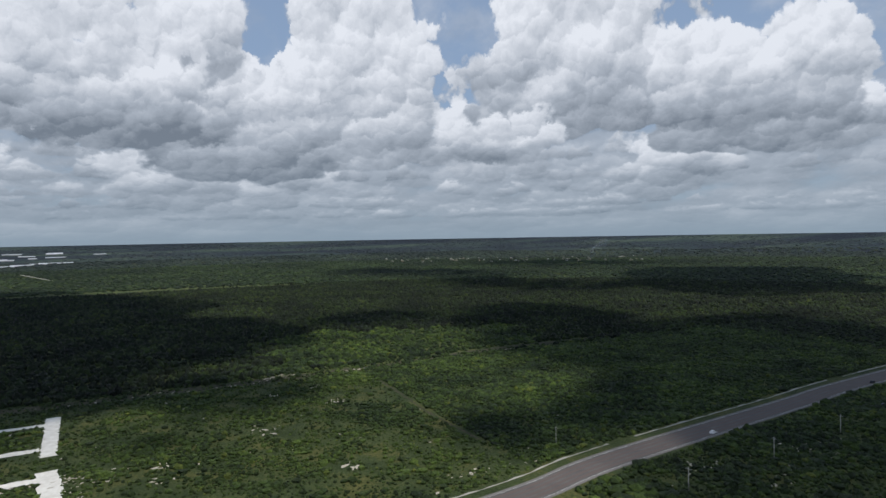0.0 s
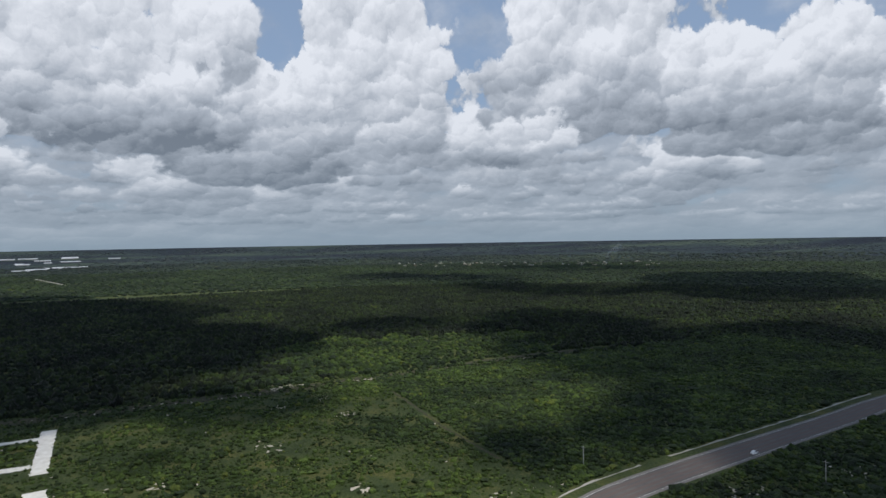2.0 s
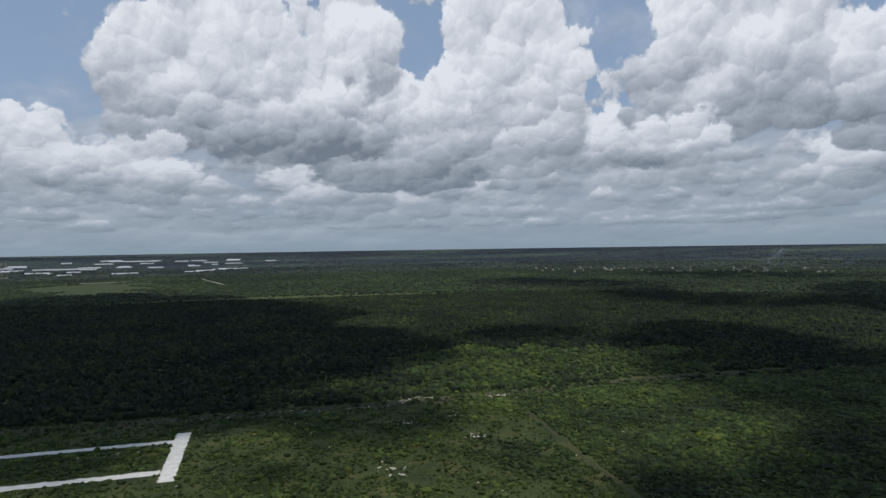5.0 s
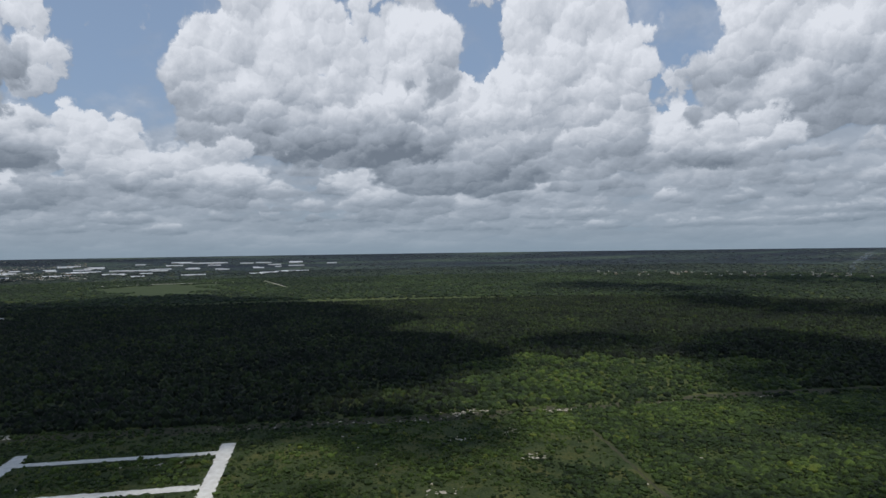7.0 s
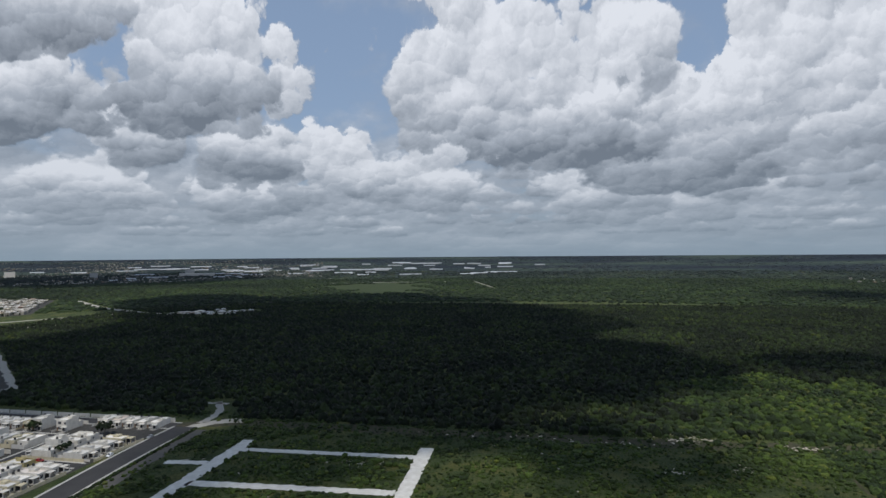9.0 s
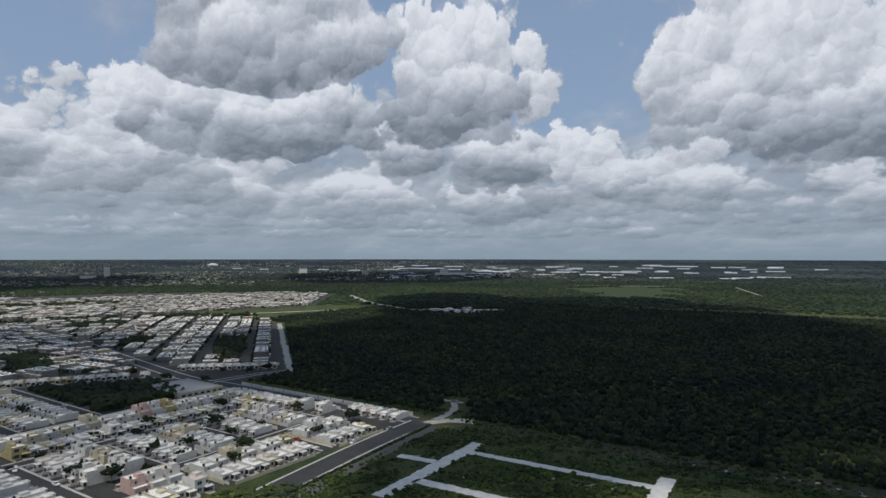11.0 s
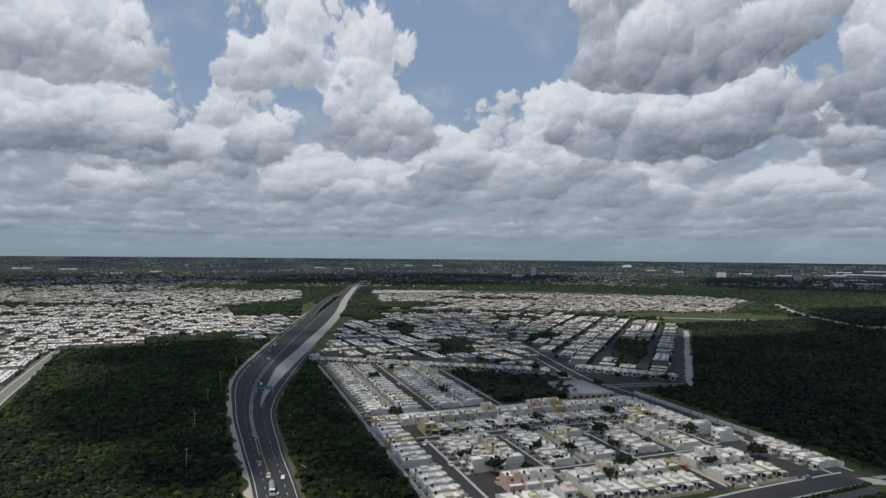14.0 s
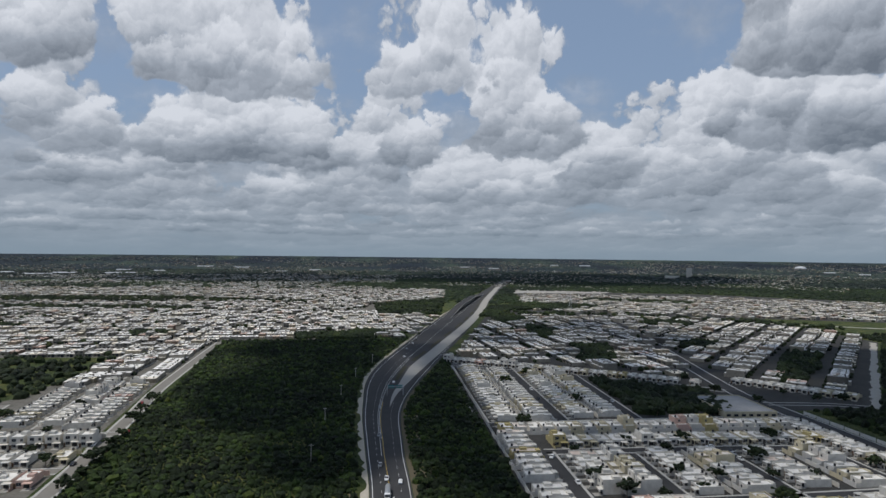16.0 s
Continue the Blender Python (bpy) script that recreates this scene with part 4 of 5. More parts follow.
WIN, WIN_S = window_mesh(2.0, 1.5), window_mesh(1.1, 1.3)
DOOR_ME = boxes("door", [(0, -0.03, 0, 0.95, 0.04, 2.1, 0), (0.8, -0.08, 1.0, 0.86, -0.03, 1.1, 1)], [DOOR, STEEL])
CARPORT_SHADE_ME = boxes("gate", [(0, -0.06, 0.05, 2.3, 0.02, 2.4)], [TANK])
TANK_ME = lathe("water_tank", [(0.02, 0), (0.52, 0), (0.55, 0.1), (0.55, 0.85), (0.5, 1.0), (0.3, 1.12), (0.02, 1.14)], 10, TANK)
LID_ME = lathe("lid", [(0.01, 1.12), (0.22, 1.12), (0.22, 1.2), (0.01, 1.21)], 8, TANKLID)
BASE_ME = boxes("tank_stand", [(-0.65, -0.65, 0, 0.65, 0.65, 0.5)], [KERB])


def put(name, me, parent, x, y, z, turn=0.0, label=""):
    ob = part(name, me, parent, label)
    ob.matrix_basis = pose(x, y, z, 0, 0, turn)
    return ob


def house(storeys, paint, shape, label):
    """A terraced house on an 8 m lot, 19 m deep; its front garden opens to -y."""
    h = new("house")
    wall = WALLS[paint]
    y0, y1 = (3.8, 16.6) if shape == 0 else (4.6, 15.8)
    tops, W = 3.0, (6.5 if shape == 0 else 6.9)
    if storeys == 1:
        part("wall", shell("wall", 0.02, y0, W, y1, tops, wall), h)
        part("roof", boxes("roof", [(0.22, y0 + 0.2, 2.94, W - 0.2, y1 - 0.2, 3.03)], [ROOF]), h, "white flat roof with stains")
        part("porch", boxes("porch", [(4.2, y0 - 2.6, 2.55, LOT - 0.1, y0 - 0.01, 2.75), (4.3, y0 - 2.5, 0, 4.55, y0 - 2.25, 2.55), (LOT - 0.4, y0 - 2.5, 0, LOT - 0.15, y0 - 2.25, 2.55)], [wall]), h)
        put("window", WIN, h, 1.2, y0 - 0.01, 1.0)
        put("door", DOOR_ME, h, 0.15, y0 - 0.01, 0.02)
        put("window", WIN_S, h, 5.0, y1 + 0.01, 1.1, 180)
        roof_z, tank_y = 3.0, y1 - 1.6
    else:
        part("wall", shell("wall", 0.02, y0, W, y1 - 3.5, 5.9, wall), h)
        part("rear_wall", shell("rear_wall", 0.04, y1 - 3.48, W - 0.02, y1, 2.9, wall), h)
        part("roof", boxes("roof", [(0.22, y0 + 0.2, 5.84, W - 0.2, y1 - 3.7, 5.93)], [ROOF]), h, "white flat roof with stains")
        part("rear_roof", boxes("rear_roof", [(0.25, y1 - 3.3, 2.84, W - 0.22, y1 - 0.2, 2.93)], [ROOF]), h, "white flat roof")
        part("canopy", boxes("canopy", [(4.0, y0 - 2.2, 2.6, LOT - 0.1, y0 - 0.01, 2.8), (LOT - 0.4, y0 - 2.1, 0, LOT - 0.15, y0 - 1.85, 2.6)], [wall]), h)
        put("window", WIN, h, 1.2, y0 - 0.01, 1.0)
        put("window", WIN, h, 1.2, y0 - 0.01, 3.9)
        put("window", WIN_S, h, 5.2, y0 - 0.01, 3.9)
        put("window", WIN_S, h, 5.0, y1 - 3.49, 4.0, 180)
        put("door", DOOR_ME, h, 0.15, y0 - 0.01, 0.02)
        roof_z, tank_y = 5.9, y1 - 5.0
    tank = new("water_tank", TANK_ME)
    tank.parent = h
    tank.matrix_basis = pose(1.4 + 4.6 * shape, tank_y, roof_z + 0.5)
    part("lid", LID_ME, tank)
    put("tank_stand", BASE_ME, h, 1.4 + 4.6 * shape, tank_y, roof_z)
    rx, ry = (3.4, y0 + 4.6) if shape == 0 else (0.5, y0 + 3.4)
    rz = roof_z + (1.3 if storeys == 2 else 1.0)
    part("stair_head", shell("stair_head", rx, ry, rx + 2.9, ry + 3.4, rz, wall, 0.15, 0.12, roof_z), h)
    part("party_wall", boxes("party_wall", [(0.03, y0 + 0.01, roof_z, 0.2, tank_y, roof_z + 0.75)], [wall]), h)
    # A flat dark panel stands in for the shade inside the carport.
    put("gate", CARPORT_SHADE_ME, h, 4.1 if shape == 0 else 4.3, y0 - 0.02, 0.0, 0, "dark panel in place of a shaded carport opening")
    part("garden_wall", boxes("garden_wall", [(0, 0.1, 0, 0.14, y0, 1.2)], [wall]), h)
    part("patio_wall", boxes("patio_wall", [(0, y1, 0, 0.14, 19.0, 2.2)], [wall]), h)
    part("back_wall", boxes("back_wall", [(0.14, 18.86, 0, LOT, 19.0, 2.2)], [wall]), h)
    part("driveway", boxes("driveway", [(4.3, 0.0, 0.0, LOT - 0.3, y0 - 0.02, 0.12)], [CONCRETE]), h, "pale concrete driveway")
    return tagged(h, label, "house", "terraced houses")


NAMES = ("white", "cream", "ochre yellow", "pink", "grey")
proto = {}
for st in (1, 2):
    for paint in range(5):
        for shape in (0, 1):
            proto[st, paint, shape] = [house(st, paint, shape, f"{NAMES[paint]} rendered {'single' if st == 1 else 'two'}-storey terraced house with flat white roof"), False]


def frame_of(p0, p1, side):
    """The pose of a row whose front runs from p0 to p1 and whose lots lie to the left (1) or right (-1)."""
    p0, p1 = np.array(p0, float), np.array(p1, float)
    if side < 0:
        p0, p1 = p1, p0
    d = p1 - p0
    return p0, d / np.linalg.norm(d), np.linalg.norm(d), math.degrees(math.atan2(d[1], d[0]))


rh = np.random.RandomState(77)


def row(p0, p1, side=1, two=0.12, paints=(0.72, 0.11, 0.04, 0.04, 0.09), gaps=0.02):
    a, d, ln, turn = frame_of(p0, p1, side)
    n = max(1, int(ln / LOT + 0.3))
    st = 1
    for i in range(n):
        if rh.rand() < gaps:
            continue
        st = (2 if rh.rand() < two else 1) if rh.rand() < 0.55 or i == 0 else st
        key = (st, int(rh.choice(5, p=paints)), int(rh.randint(2)))
        q = a + d * i * ln / n + np.array((-d[1], d[0])) * rh.uniform(-0.7, 0.7)
        at = pose(q[0], q[1], 0.0, 0, 0, turn)
        if not proto[key][1]:
            proto[key][1] = True
            proto[key][0].matrix_basis = at
        else:
            copy_thing(proto[key][0], at)


row((-248, -200), (-248, -337), 1, 0.05, (0.8, 0.06, 0.06, 0.02, 0.06))
row((-257, -310), (-417, -310), 1, 0.10, (0.62, 0.18, 0.12, 0.02, 0.06))
row((-233, -355), (-417, -358), -1, 0.10)
row((-256, -247), (-256, -297), -1, 0.1)
row((-289, -247), (-289, -300), 1, 0.95, (0.85, 0.05, 0.0, 0.05, 0.05))
row((-297, -245), (-297, -300), -1, 0.2)
row((-339, -246), (-339, -300), 1, 0.2, (0.6, 0.25, 0.1, 0.0, 0.05))
row((-349, -249), (-349, -300), -1, 0.25)
row((-394, -249), (-394, -300), 1, 0.7)
row((-404, -252), (-404, -350), -1, 0.3)
row((-418, -246), (-418, -203), 1, 0.1)
row((-264, -236), (-273, -236), -1, 1.0, (0, 0, 0, 1.0, 0), 0)
row((-273, -236), (-289, -236), -1, 1.0, (0.9, 0, 0, 0.0, 0.1), 0)
row((-258, -198), (-289, -198), 1, 0.2, (0.9, 0.1, 0, 0, 0))
row((-297, -236), (-354, -237), -1, 0.3)
row((-297, -199), (-352, -199), 1, 0.05, (0.6, 0.25, 0.1, 0.05, 0.0))
row((-364, -240), (-398, -241), -1, 0.5)
row((-364, -200), (-398, -199), 1, 0.05, (0.5, 0.3, 0.1, 0.1, 0.0))
row((-233, -364), (-233, -543), -1, 0.08)
row((-273, -364), (-273, -535), 1, 0.08)
row((-281, -368), (-281, -530), -1, 0.08)
row((-320, -372), (-320, -515), 1, 0.08)
row((-222, -572), (-412, -455), 1, 0.08, (0.7, 0.16, 0.04, 0.04, 0.06))
# the nearer rows of the eastern estate
for y in (-268, -297, -325):
    row((-22, y), (75, y + 8), -1, 0.55, (0.8, 0.06, 0.0, 0.06, 0.08), 0.06)
row((-8, -362), (4, -478), 1, 0.30, (0.8, 0.06, 0, 0.07, 0.07))
row((28, -366), (40, -478), -1, 0.12, (0.8, 0.06, 0, 0.07, 0.07))
row((32, -366), (44, -466), 1, 0.12, (0.8, 0.06, 0, 0.07, 0.07))
for ob, used in proto.values():
    if not used:
        for c in list(ob.children_recursive) + [ob]:
            bpy.data.objects.remove(c)

# ---- far houses, joined ----
far_v, far_f, far_m = [], [], []


def far_box(cx, cy, turn, b, mats=(0, 0, 0)):
    """A box in a house's own axes; b (x0, y0, z0, x1, y1, z1), mats: sides, top."""
    ca, sa = math.cos(turn), math.sin(turn)
    n = len(far_v)
    for zx in (b[2], b[5]):
        for px, py in ((b[0], b[1]), (b[3], b[1]), (b[3], b[4]), (b[0], b[4])):
            far_v.append((cx + px * ca - py * sa, cy + px * sa + py * ca, zx))
    far_f.extend((BOX_F[1:] + n).tolist())
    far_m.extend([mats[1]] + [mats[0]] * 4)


def far_house(x, y, turn, rs):
    z = float(land(x, y))
    h = z + (3.3 if rs.rand() > 0.22 else 6.2)
    d0, d1 = 2.4 + rs.rand() * 0.9, 15.4 + rs.rand() * 1.6
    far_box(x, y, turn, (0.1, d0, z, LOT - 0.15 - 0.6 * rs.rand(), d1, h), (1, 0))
    far_box(x, y, turn, (1.2, d0 - 0.04, z + 0.8, 3.2, d0, z + 2.4), (2, 2))
    # Dark panel painted where the open carport would lie in shade.
    far_box(x, y, turn, (3.9, d0 - 0.05, z, 6.6, d0, z + 2.5), (2, 2))
    if h - z > 4:
        far_box(x, y, turn, (1.2, d0 - 0.04, z + 4.0, 2.7, d0, z + 5.2), (2, 2))
        far_box(x, y, turn, (5, d0 - 0.04, z + 4.0, 6.5, d0, z + 5.2), (2, 2))
        far_box(x, y, turn, (0.2, d1, z, LOT - 1.4, 18.6, z + 3.0), (1, 0))
    t = 0.6 + 4 * rs.rand()
    far_box(x, y, turn, (t, d0 + 4, h, t + 2.4, d0 + 7.0, h + 0.8), (1, 0))
    t = 1.0 + 5 * rs.rand()
    far_box(x, y, turn, (t, d1 - 2.5, h, t + 0.9, d1 - 1.6, h + 1.2), (3, 3) if rs.rand() < 0.3 else (1, 0))


FAR_TREES = []


k = Mat("estate_ground", 0.9)
c1 = k.ramp(k.noise(0.06, 5.0, 0.6), (0.35, (0.028, 0.028, 0.029)), (0.6, (0.052, 0.050, 0.048)), (0.75, (0.032, 0.040, 0.022)))
k.colour(k.mix(0.4, c1, k.ramp(k.noise(0.7, 4.0), (0.35, (0.024, 0.026, 0.022)), (0.65, (0.085, 0.080, 0.072))))).bump(k.noise(2.0, 4.0), 0.3, 0.05)
ESTATE_GROUND = k.mat


k = Mat("dusty_estate_ground", 0.9)
c1 = k.ramp(k.noise(0.05, 5.0, 0.6), (0.35, (0.075, 0.070, 0.060)), (0.55, (0.170, 0.158, 0.136)), (0.75, (0.055, 0.062, 0.032)))
k.colour(k.mix(0.4, c1, k.ramp(k.noise(0.7, 4.0), (0.35, (0.040, 0.040, 0.032)), (0.65, (0.190, 0.178, 0.155))))).bump(k.noise(2.0, 4.0), 0.3, 0.05)
DUSTY_GROUND = k.mat


def sheet_of(poly, mat, z=0.02):
    ob = new("estate_ground", mesh_np("estate_ground", [(x, y, z) for x, y in poly], [(0, i, i + 1) for i in range(1, len(poly) - 1)], mat))
    bm = bmesh.new()
    vs = [bm.verts.new((x, y, z)) for x, y in poly]
    fc = bm.faces.new(vs)
    if fc.normal.z < 0:
        fc.normal_flip()
    bmesh.ops.triangulate(bm, faces=bm.faces[:])
    bm.normal_update()
    for q in bm.faces:
        if q.normal.z < 0:
            q.normal_flip()
    bm.to_mesh(ob.data)
    bm.free()
    return tagged(ob, "grey paved and dusty ground between the houses", "pavement", "", "structure")


sheet_of([(-228, -198), (-228, -560), (-236, -600), (-330, -985), (-440, -1180), (-530, -1700), (-1000, -1590), (-1325, -1320), (-1315, -1125), (-1010, -885), (-780, -960), (-760, -690), (-500, -386), (-436, -380), (-436, -200), (-320, -196), (-290, -200)], ESTATE_GROUND)
sheet_of([(-26, -250), (-10, -380), (3, -480), (14, -715), (-155, -730), (-185, -830), (-235, -1000), (-285, -1400), (-325, -1740), (880, -1740), (1080, -900), (400, -565), (190, -605), (80, -605), (76, -440), (99, -405), (170, -350), (172, -242)], DUSTY_GROUND)


def estate(poly, turn, seed, parks=(), skip=0.05, block=(110, 190), trees=0.28, lot=LOT):
    """Back-to-back rows of houses over a polygon, with streets between."""
    rs = np.random.RandomState(seed)
    p = np.array(poly, float)
    c = p.mean(0)
    t = radians(turn)
    rot = np.array([(math.cos(t), -math.sin(t)), (math.sin(t), math.cos(t))])
    q = (p - c) @ rot
    y = q[:, 1].min()
    while y < q[:, 1].max():
        x = q[:, 0].min() + rs.rand() * 20
        while x < q[:, 0].max():
            ln = block[0] + rs.rand() * (block[1] - block[0])
            for i in range(int(ln / lot)):
                for sgn in (1, -1):
                    loc = np.array((x + i * lot + (lot if sgn < 0 else 0), y + (0 if sgn > 0 else 38)))
                    w = rot @ loc + c
                    mid = rot @ np.array((x + i * lot + 4, y + (9 if sgn > 0 else 29))) + c
                    ok = inside(poly, mid[None, 0], mid[None, 1])[0] and not any(inside(k, mid[None, 0], mid[None, 1])[0] for k in parks)
                    if not ok:
                        continue
                    if rs.rand() < skip:
                        FAR_TREES.append((*mid, 2.5 + 2 * rs.rand()))
                        continue
                    far_house(w[0], w[1], t if sgn > 0 else t + math.pi, rs)
                    if rs.rand() < trees:
                        u = rot @ (loc + np.array((sgn * lot * rs.rand(), sgn * (1.5 if rs.rand() < 0.5 else 17)))) + c
                        FAR_TREES.append((*u, 1.3 + 1.6 * rs.rand()))
            x += ln + 9
        y += 45


PARKS = [[(-376, -668), (-418, -668), (-386, -560), (-352, -566)], [(-581, -602), (-620, -600), (-562, -525), (-500, -462), (-482, -470)], [(-343, -990), (-395, -990), (-375, -896), (-328, -895)],
         [(-371, -870), (-398, -810), (-378, -732), (-344, -742)], [(-506, -692), (-560, -690), (-524, -642), (-488, -650)], [(-564, -950), (-632, -900), (-606, -835), (-545, -880)]]
estate([(-240, -598), (-330, -560), (-418, -480), (-446, -560), (-482, -740), (-515, -960), (-346, -985), (-292, -800)], 96, 1, PARKS, 0.07, (110, 190), 0.85)
row((-442, -466), (-499, -402), 1, 0.03, (0.75, 0.15, 0.05, 0.0, 0.05))
estate([(-462, -486), (-514, -420), (-744, -690), (-770, -780), (-700, -900), (-560, -985), (-530, -960), (-505, -780), (-474, -630)], 49.5, 2, PARKS, 0.07, (110, 190), 0.85)
FAR_PARK = [(-430, -1270), (-554, -1250), (-605, -1170), (-500, -1100), (-400, -1110)]
estate([(-405, -1120), (-600, -1030), (-780, -965), (-1010, -900), (-1300, -1125), (-1270, -1230), (-970, -1430), (-520, -1540)], 118, 3, [FAR_PARK, [(-600, -1330), (-800, -1230), (-850, -1290), (-640, -1400)]], 0.10, (110, 190), 0.45)
WOOD_E = [[(-60, -772), (-112, -782), (-160, -810), (-160, -727), (-70, -720)], [(140, -784), (90, -794), (78, -757), (126, -748)], [(640, -1390), (305, -1420), (-54, -1277), (252, -1255), (557, -1247)], [(72, -440), (95, -405), (300, -330), (400, -560), (190, -600), (75, -600)], [(-160, -1000), (-262, -1020), (-300, -1370), (-150, -1240)], [(100, -1080), (700, -1130), (800, -1200), (200, -1160)], [(-120, -760), (-175, -745), (-180, -800), (-130, -800)],
          [(300, -820), (420, -840), (400, -880), (300, -860)]]
estate([(50, -480), (72, -480), (74, -610), (400, -610), (1000, -900), (900, -1175), (-180, -1060), (-215, -930), (-178, -740), (16, -716)], 4, 4, WOOD_E, 0.08, (90, 190), 0.55)
estate([(950, -1180), (-100, -1080), (-300, -1400), (-340, -1700), (850, -1720)], -6, 5, WOOD_E, 0.14, (60, 160), 0.7)
estate([(2, -484), (66, -484), (72, -610), (72, -715), (20, -722)], 95, 8, (), 0.05, (110, 200), 0.2)
estate([(-158, -735), (-196, -735), (-224, -860), (-252, -985), (-205, -990), (-180, -850)], 103.5, 9, (), 0.05, (110, 200), 0.5)
estate([(62, -250), (170, -240), (160, -345), (78, -350)], 4, 6, (), 0.05)
# scattered town towards the horizon
rs = np.random.RandomState(9)
for _ in range(13000):
    az, d = radians(rs.uniform(112, 216)), rs.uniform(1950, 4600)
    x, y = HOME[0] - d * math.sin(az), HOME[1] + d * math.cos(az)
    if field(np.array([x]), np.array([y]), 160.0, 2.0)[0] < 0.42 or (az < radians(140) and d < 2500):
        continue
    z, s = float(land(x, y)), rs.uniform(1.8, 4.2) * (2.6 if rs.rand() < 0.05 else 1)
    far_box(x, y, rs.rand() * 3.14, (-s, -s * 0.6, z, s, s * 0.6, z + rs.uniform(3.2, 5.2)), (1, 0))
for _ in range(3200):                               # the denser quarters beyond the eastern estate
    az, d = radians(rs.uniform(177, 216)), rs.uniform(1720, 2750)
    x, y = HOME[0] - d * math.sin(az), HOME[1] + d * math.cos(az)
    if field(np.array([x]), np.array([y]), 110.0, 5.0)[0] < 0.36 or paved(np.array([x - 25, x, x + 25]), np.array([y] * 3)).any():
        continue
    z, s = float(land(x, y)), rs.uniform(3.0, 6.0)
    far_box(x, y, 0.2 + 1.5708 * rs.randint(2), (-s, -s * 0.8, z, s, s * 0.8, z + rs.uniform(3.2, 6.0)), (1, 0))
for _ in range(60):                                 # the village on the northern side
    az, d = radians(rs.uniform(44, 68)), rs.uniform(2150, 2560)
    x, y = HOME[0] - d * math.sin(az), HOME[1] + d * math.cos(az)
    z, s = float(land(x, y)), rs.uniform(3, 6)
    far_box(x, y, rs.rand() * 3.14, (-s, -s * 0.6, z, s, s * 0.6, z + rs.uniform(5, 6.5)), (1, 0))
for _ in range(60):                                 # half-built lots at the forest's far side
    x, y = rs.uniform(-1130, -1040), rs.uniform(-640, -530)
    far_box(x, y, 0.8, (-6, -4, 0, 6, 4, rs.uniform(0.6, 3.2)), (1, 0))
tagged(new("far_houses", mesh_np("far_houses", far_v, far_f, [FARROOF, SHADED_FARWALL, GLASS, TANK], far_m)), "hundreds of distant white flat-roofed houses", "houses", "", "stuff")
ft = np.array(FAR_TREES)
park_pts = []
for k in PARKS + WOOD_E + [FAR_PARK, [(-600, -1330), (-800, -1230), (-850, -1290), (-640, -1400)], [(-331, -372), (-395, -376), (-404, -440), (-334, -486)], [(-372, -1180), (-440, -1190), (-345, -990), (-322, -990)], [(-350, -1010), (-540, -1000), (-700, -915), (-790, -800), (-840, -830), (-760, -935), (-600, -1015), (-400, -1085)]]:
    p = np.array(k, float)
    n = int(min(1200, abs(np.ptp(p[:, 0]) * np.ptp(p[:, 1])) / 18))
    u = p.min(0) + rs.rand(n, 2) * np.ptp(p, axis=0)
    u = u[inside(k, u[:, 0], u[:, 1])]
    park_pts.append(np.concatenate([u, 2.2 + 2.2 * rs.rand(len(u), 1)], 1))
ft = np.concatenate([ft] + park_pts)
growth("park_woods", ft[:, 0], ft[:, 1], ft[:, 2], ft[:, 2] * 1.5, TREE, "dark green trees in gardens and parks of the estates", 71)


# ---- single buildings ----
def flat_block(name, x, y, turn, w, d, h, wall, label, category, windows=0, top=ROOF):
    b = new(name)
    b.matrix_basis = pose(x, y, float(land(x, y)) - 0.05, 0, 0, turn)
    part("wall", shell("wall", -w / 2, -d / 2, w / 2, d / 2, h, wall, 0.6, 0.3), b)
    part("roof", boxes("roof", [(-w / 2 + 0.35, -d / 2 + 0.35, h - 0.04, w / 2 - 0.35, d / 2 - 0.35, h + 0.06)], [top]), b)
    fl = max(1, int(h / 3.2))
    if windows:
        me = boxes("window", [(0, -0.03, 0, w / windows * 0.55, 0.05, 1.4)], [GLASS])
        for j in range(fl):
            for i in range(windows):
                put("window", me, b, -w / 2 + (i + 0.25) * w / windows, -d / 2 - 0.01, 1.0 + j * 3.2)
    return tagged(b, label, category)


flat_block("school", -399, -388, 178, 34, 46, 3.4, WALLS[1], "large flat grey-roofed building with cream walls", "building", 7, GREYROOF)


def far_spot(az, el):
    """The land under a line of sight from the middle of the flight."""
    e = math.tan(radians(el))
    d = 900.0
    while d < 4780 and (float(rise(d)) - 100) / d < e:
        d += 5
    return HOME[0] - d * math.sin(radians(az)), HOME[1] + d * math.cos(radians(az))


for az, el, w, d, h, n in ((151.7, -1.75, 24, 20, 42, 5), (153.0, -1.85, 60, 30, 10, 0), (123.2, -1.72, 40, 30, 26, 4), (122.6, -1.78, 150, 50, 12, 0), (130.4, -1.75, 30, 20, 20, 4), (136.0, -1.6, 40, 16, 24, 5)):
    x, y = far_spot(az, el)
    flat_block("tower_block", x, y, az + 180, w, d, h, WALLS[0] if n != 4 else WALLS[4], "distant pale multi-storey block with flat roof", "building", n)


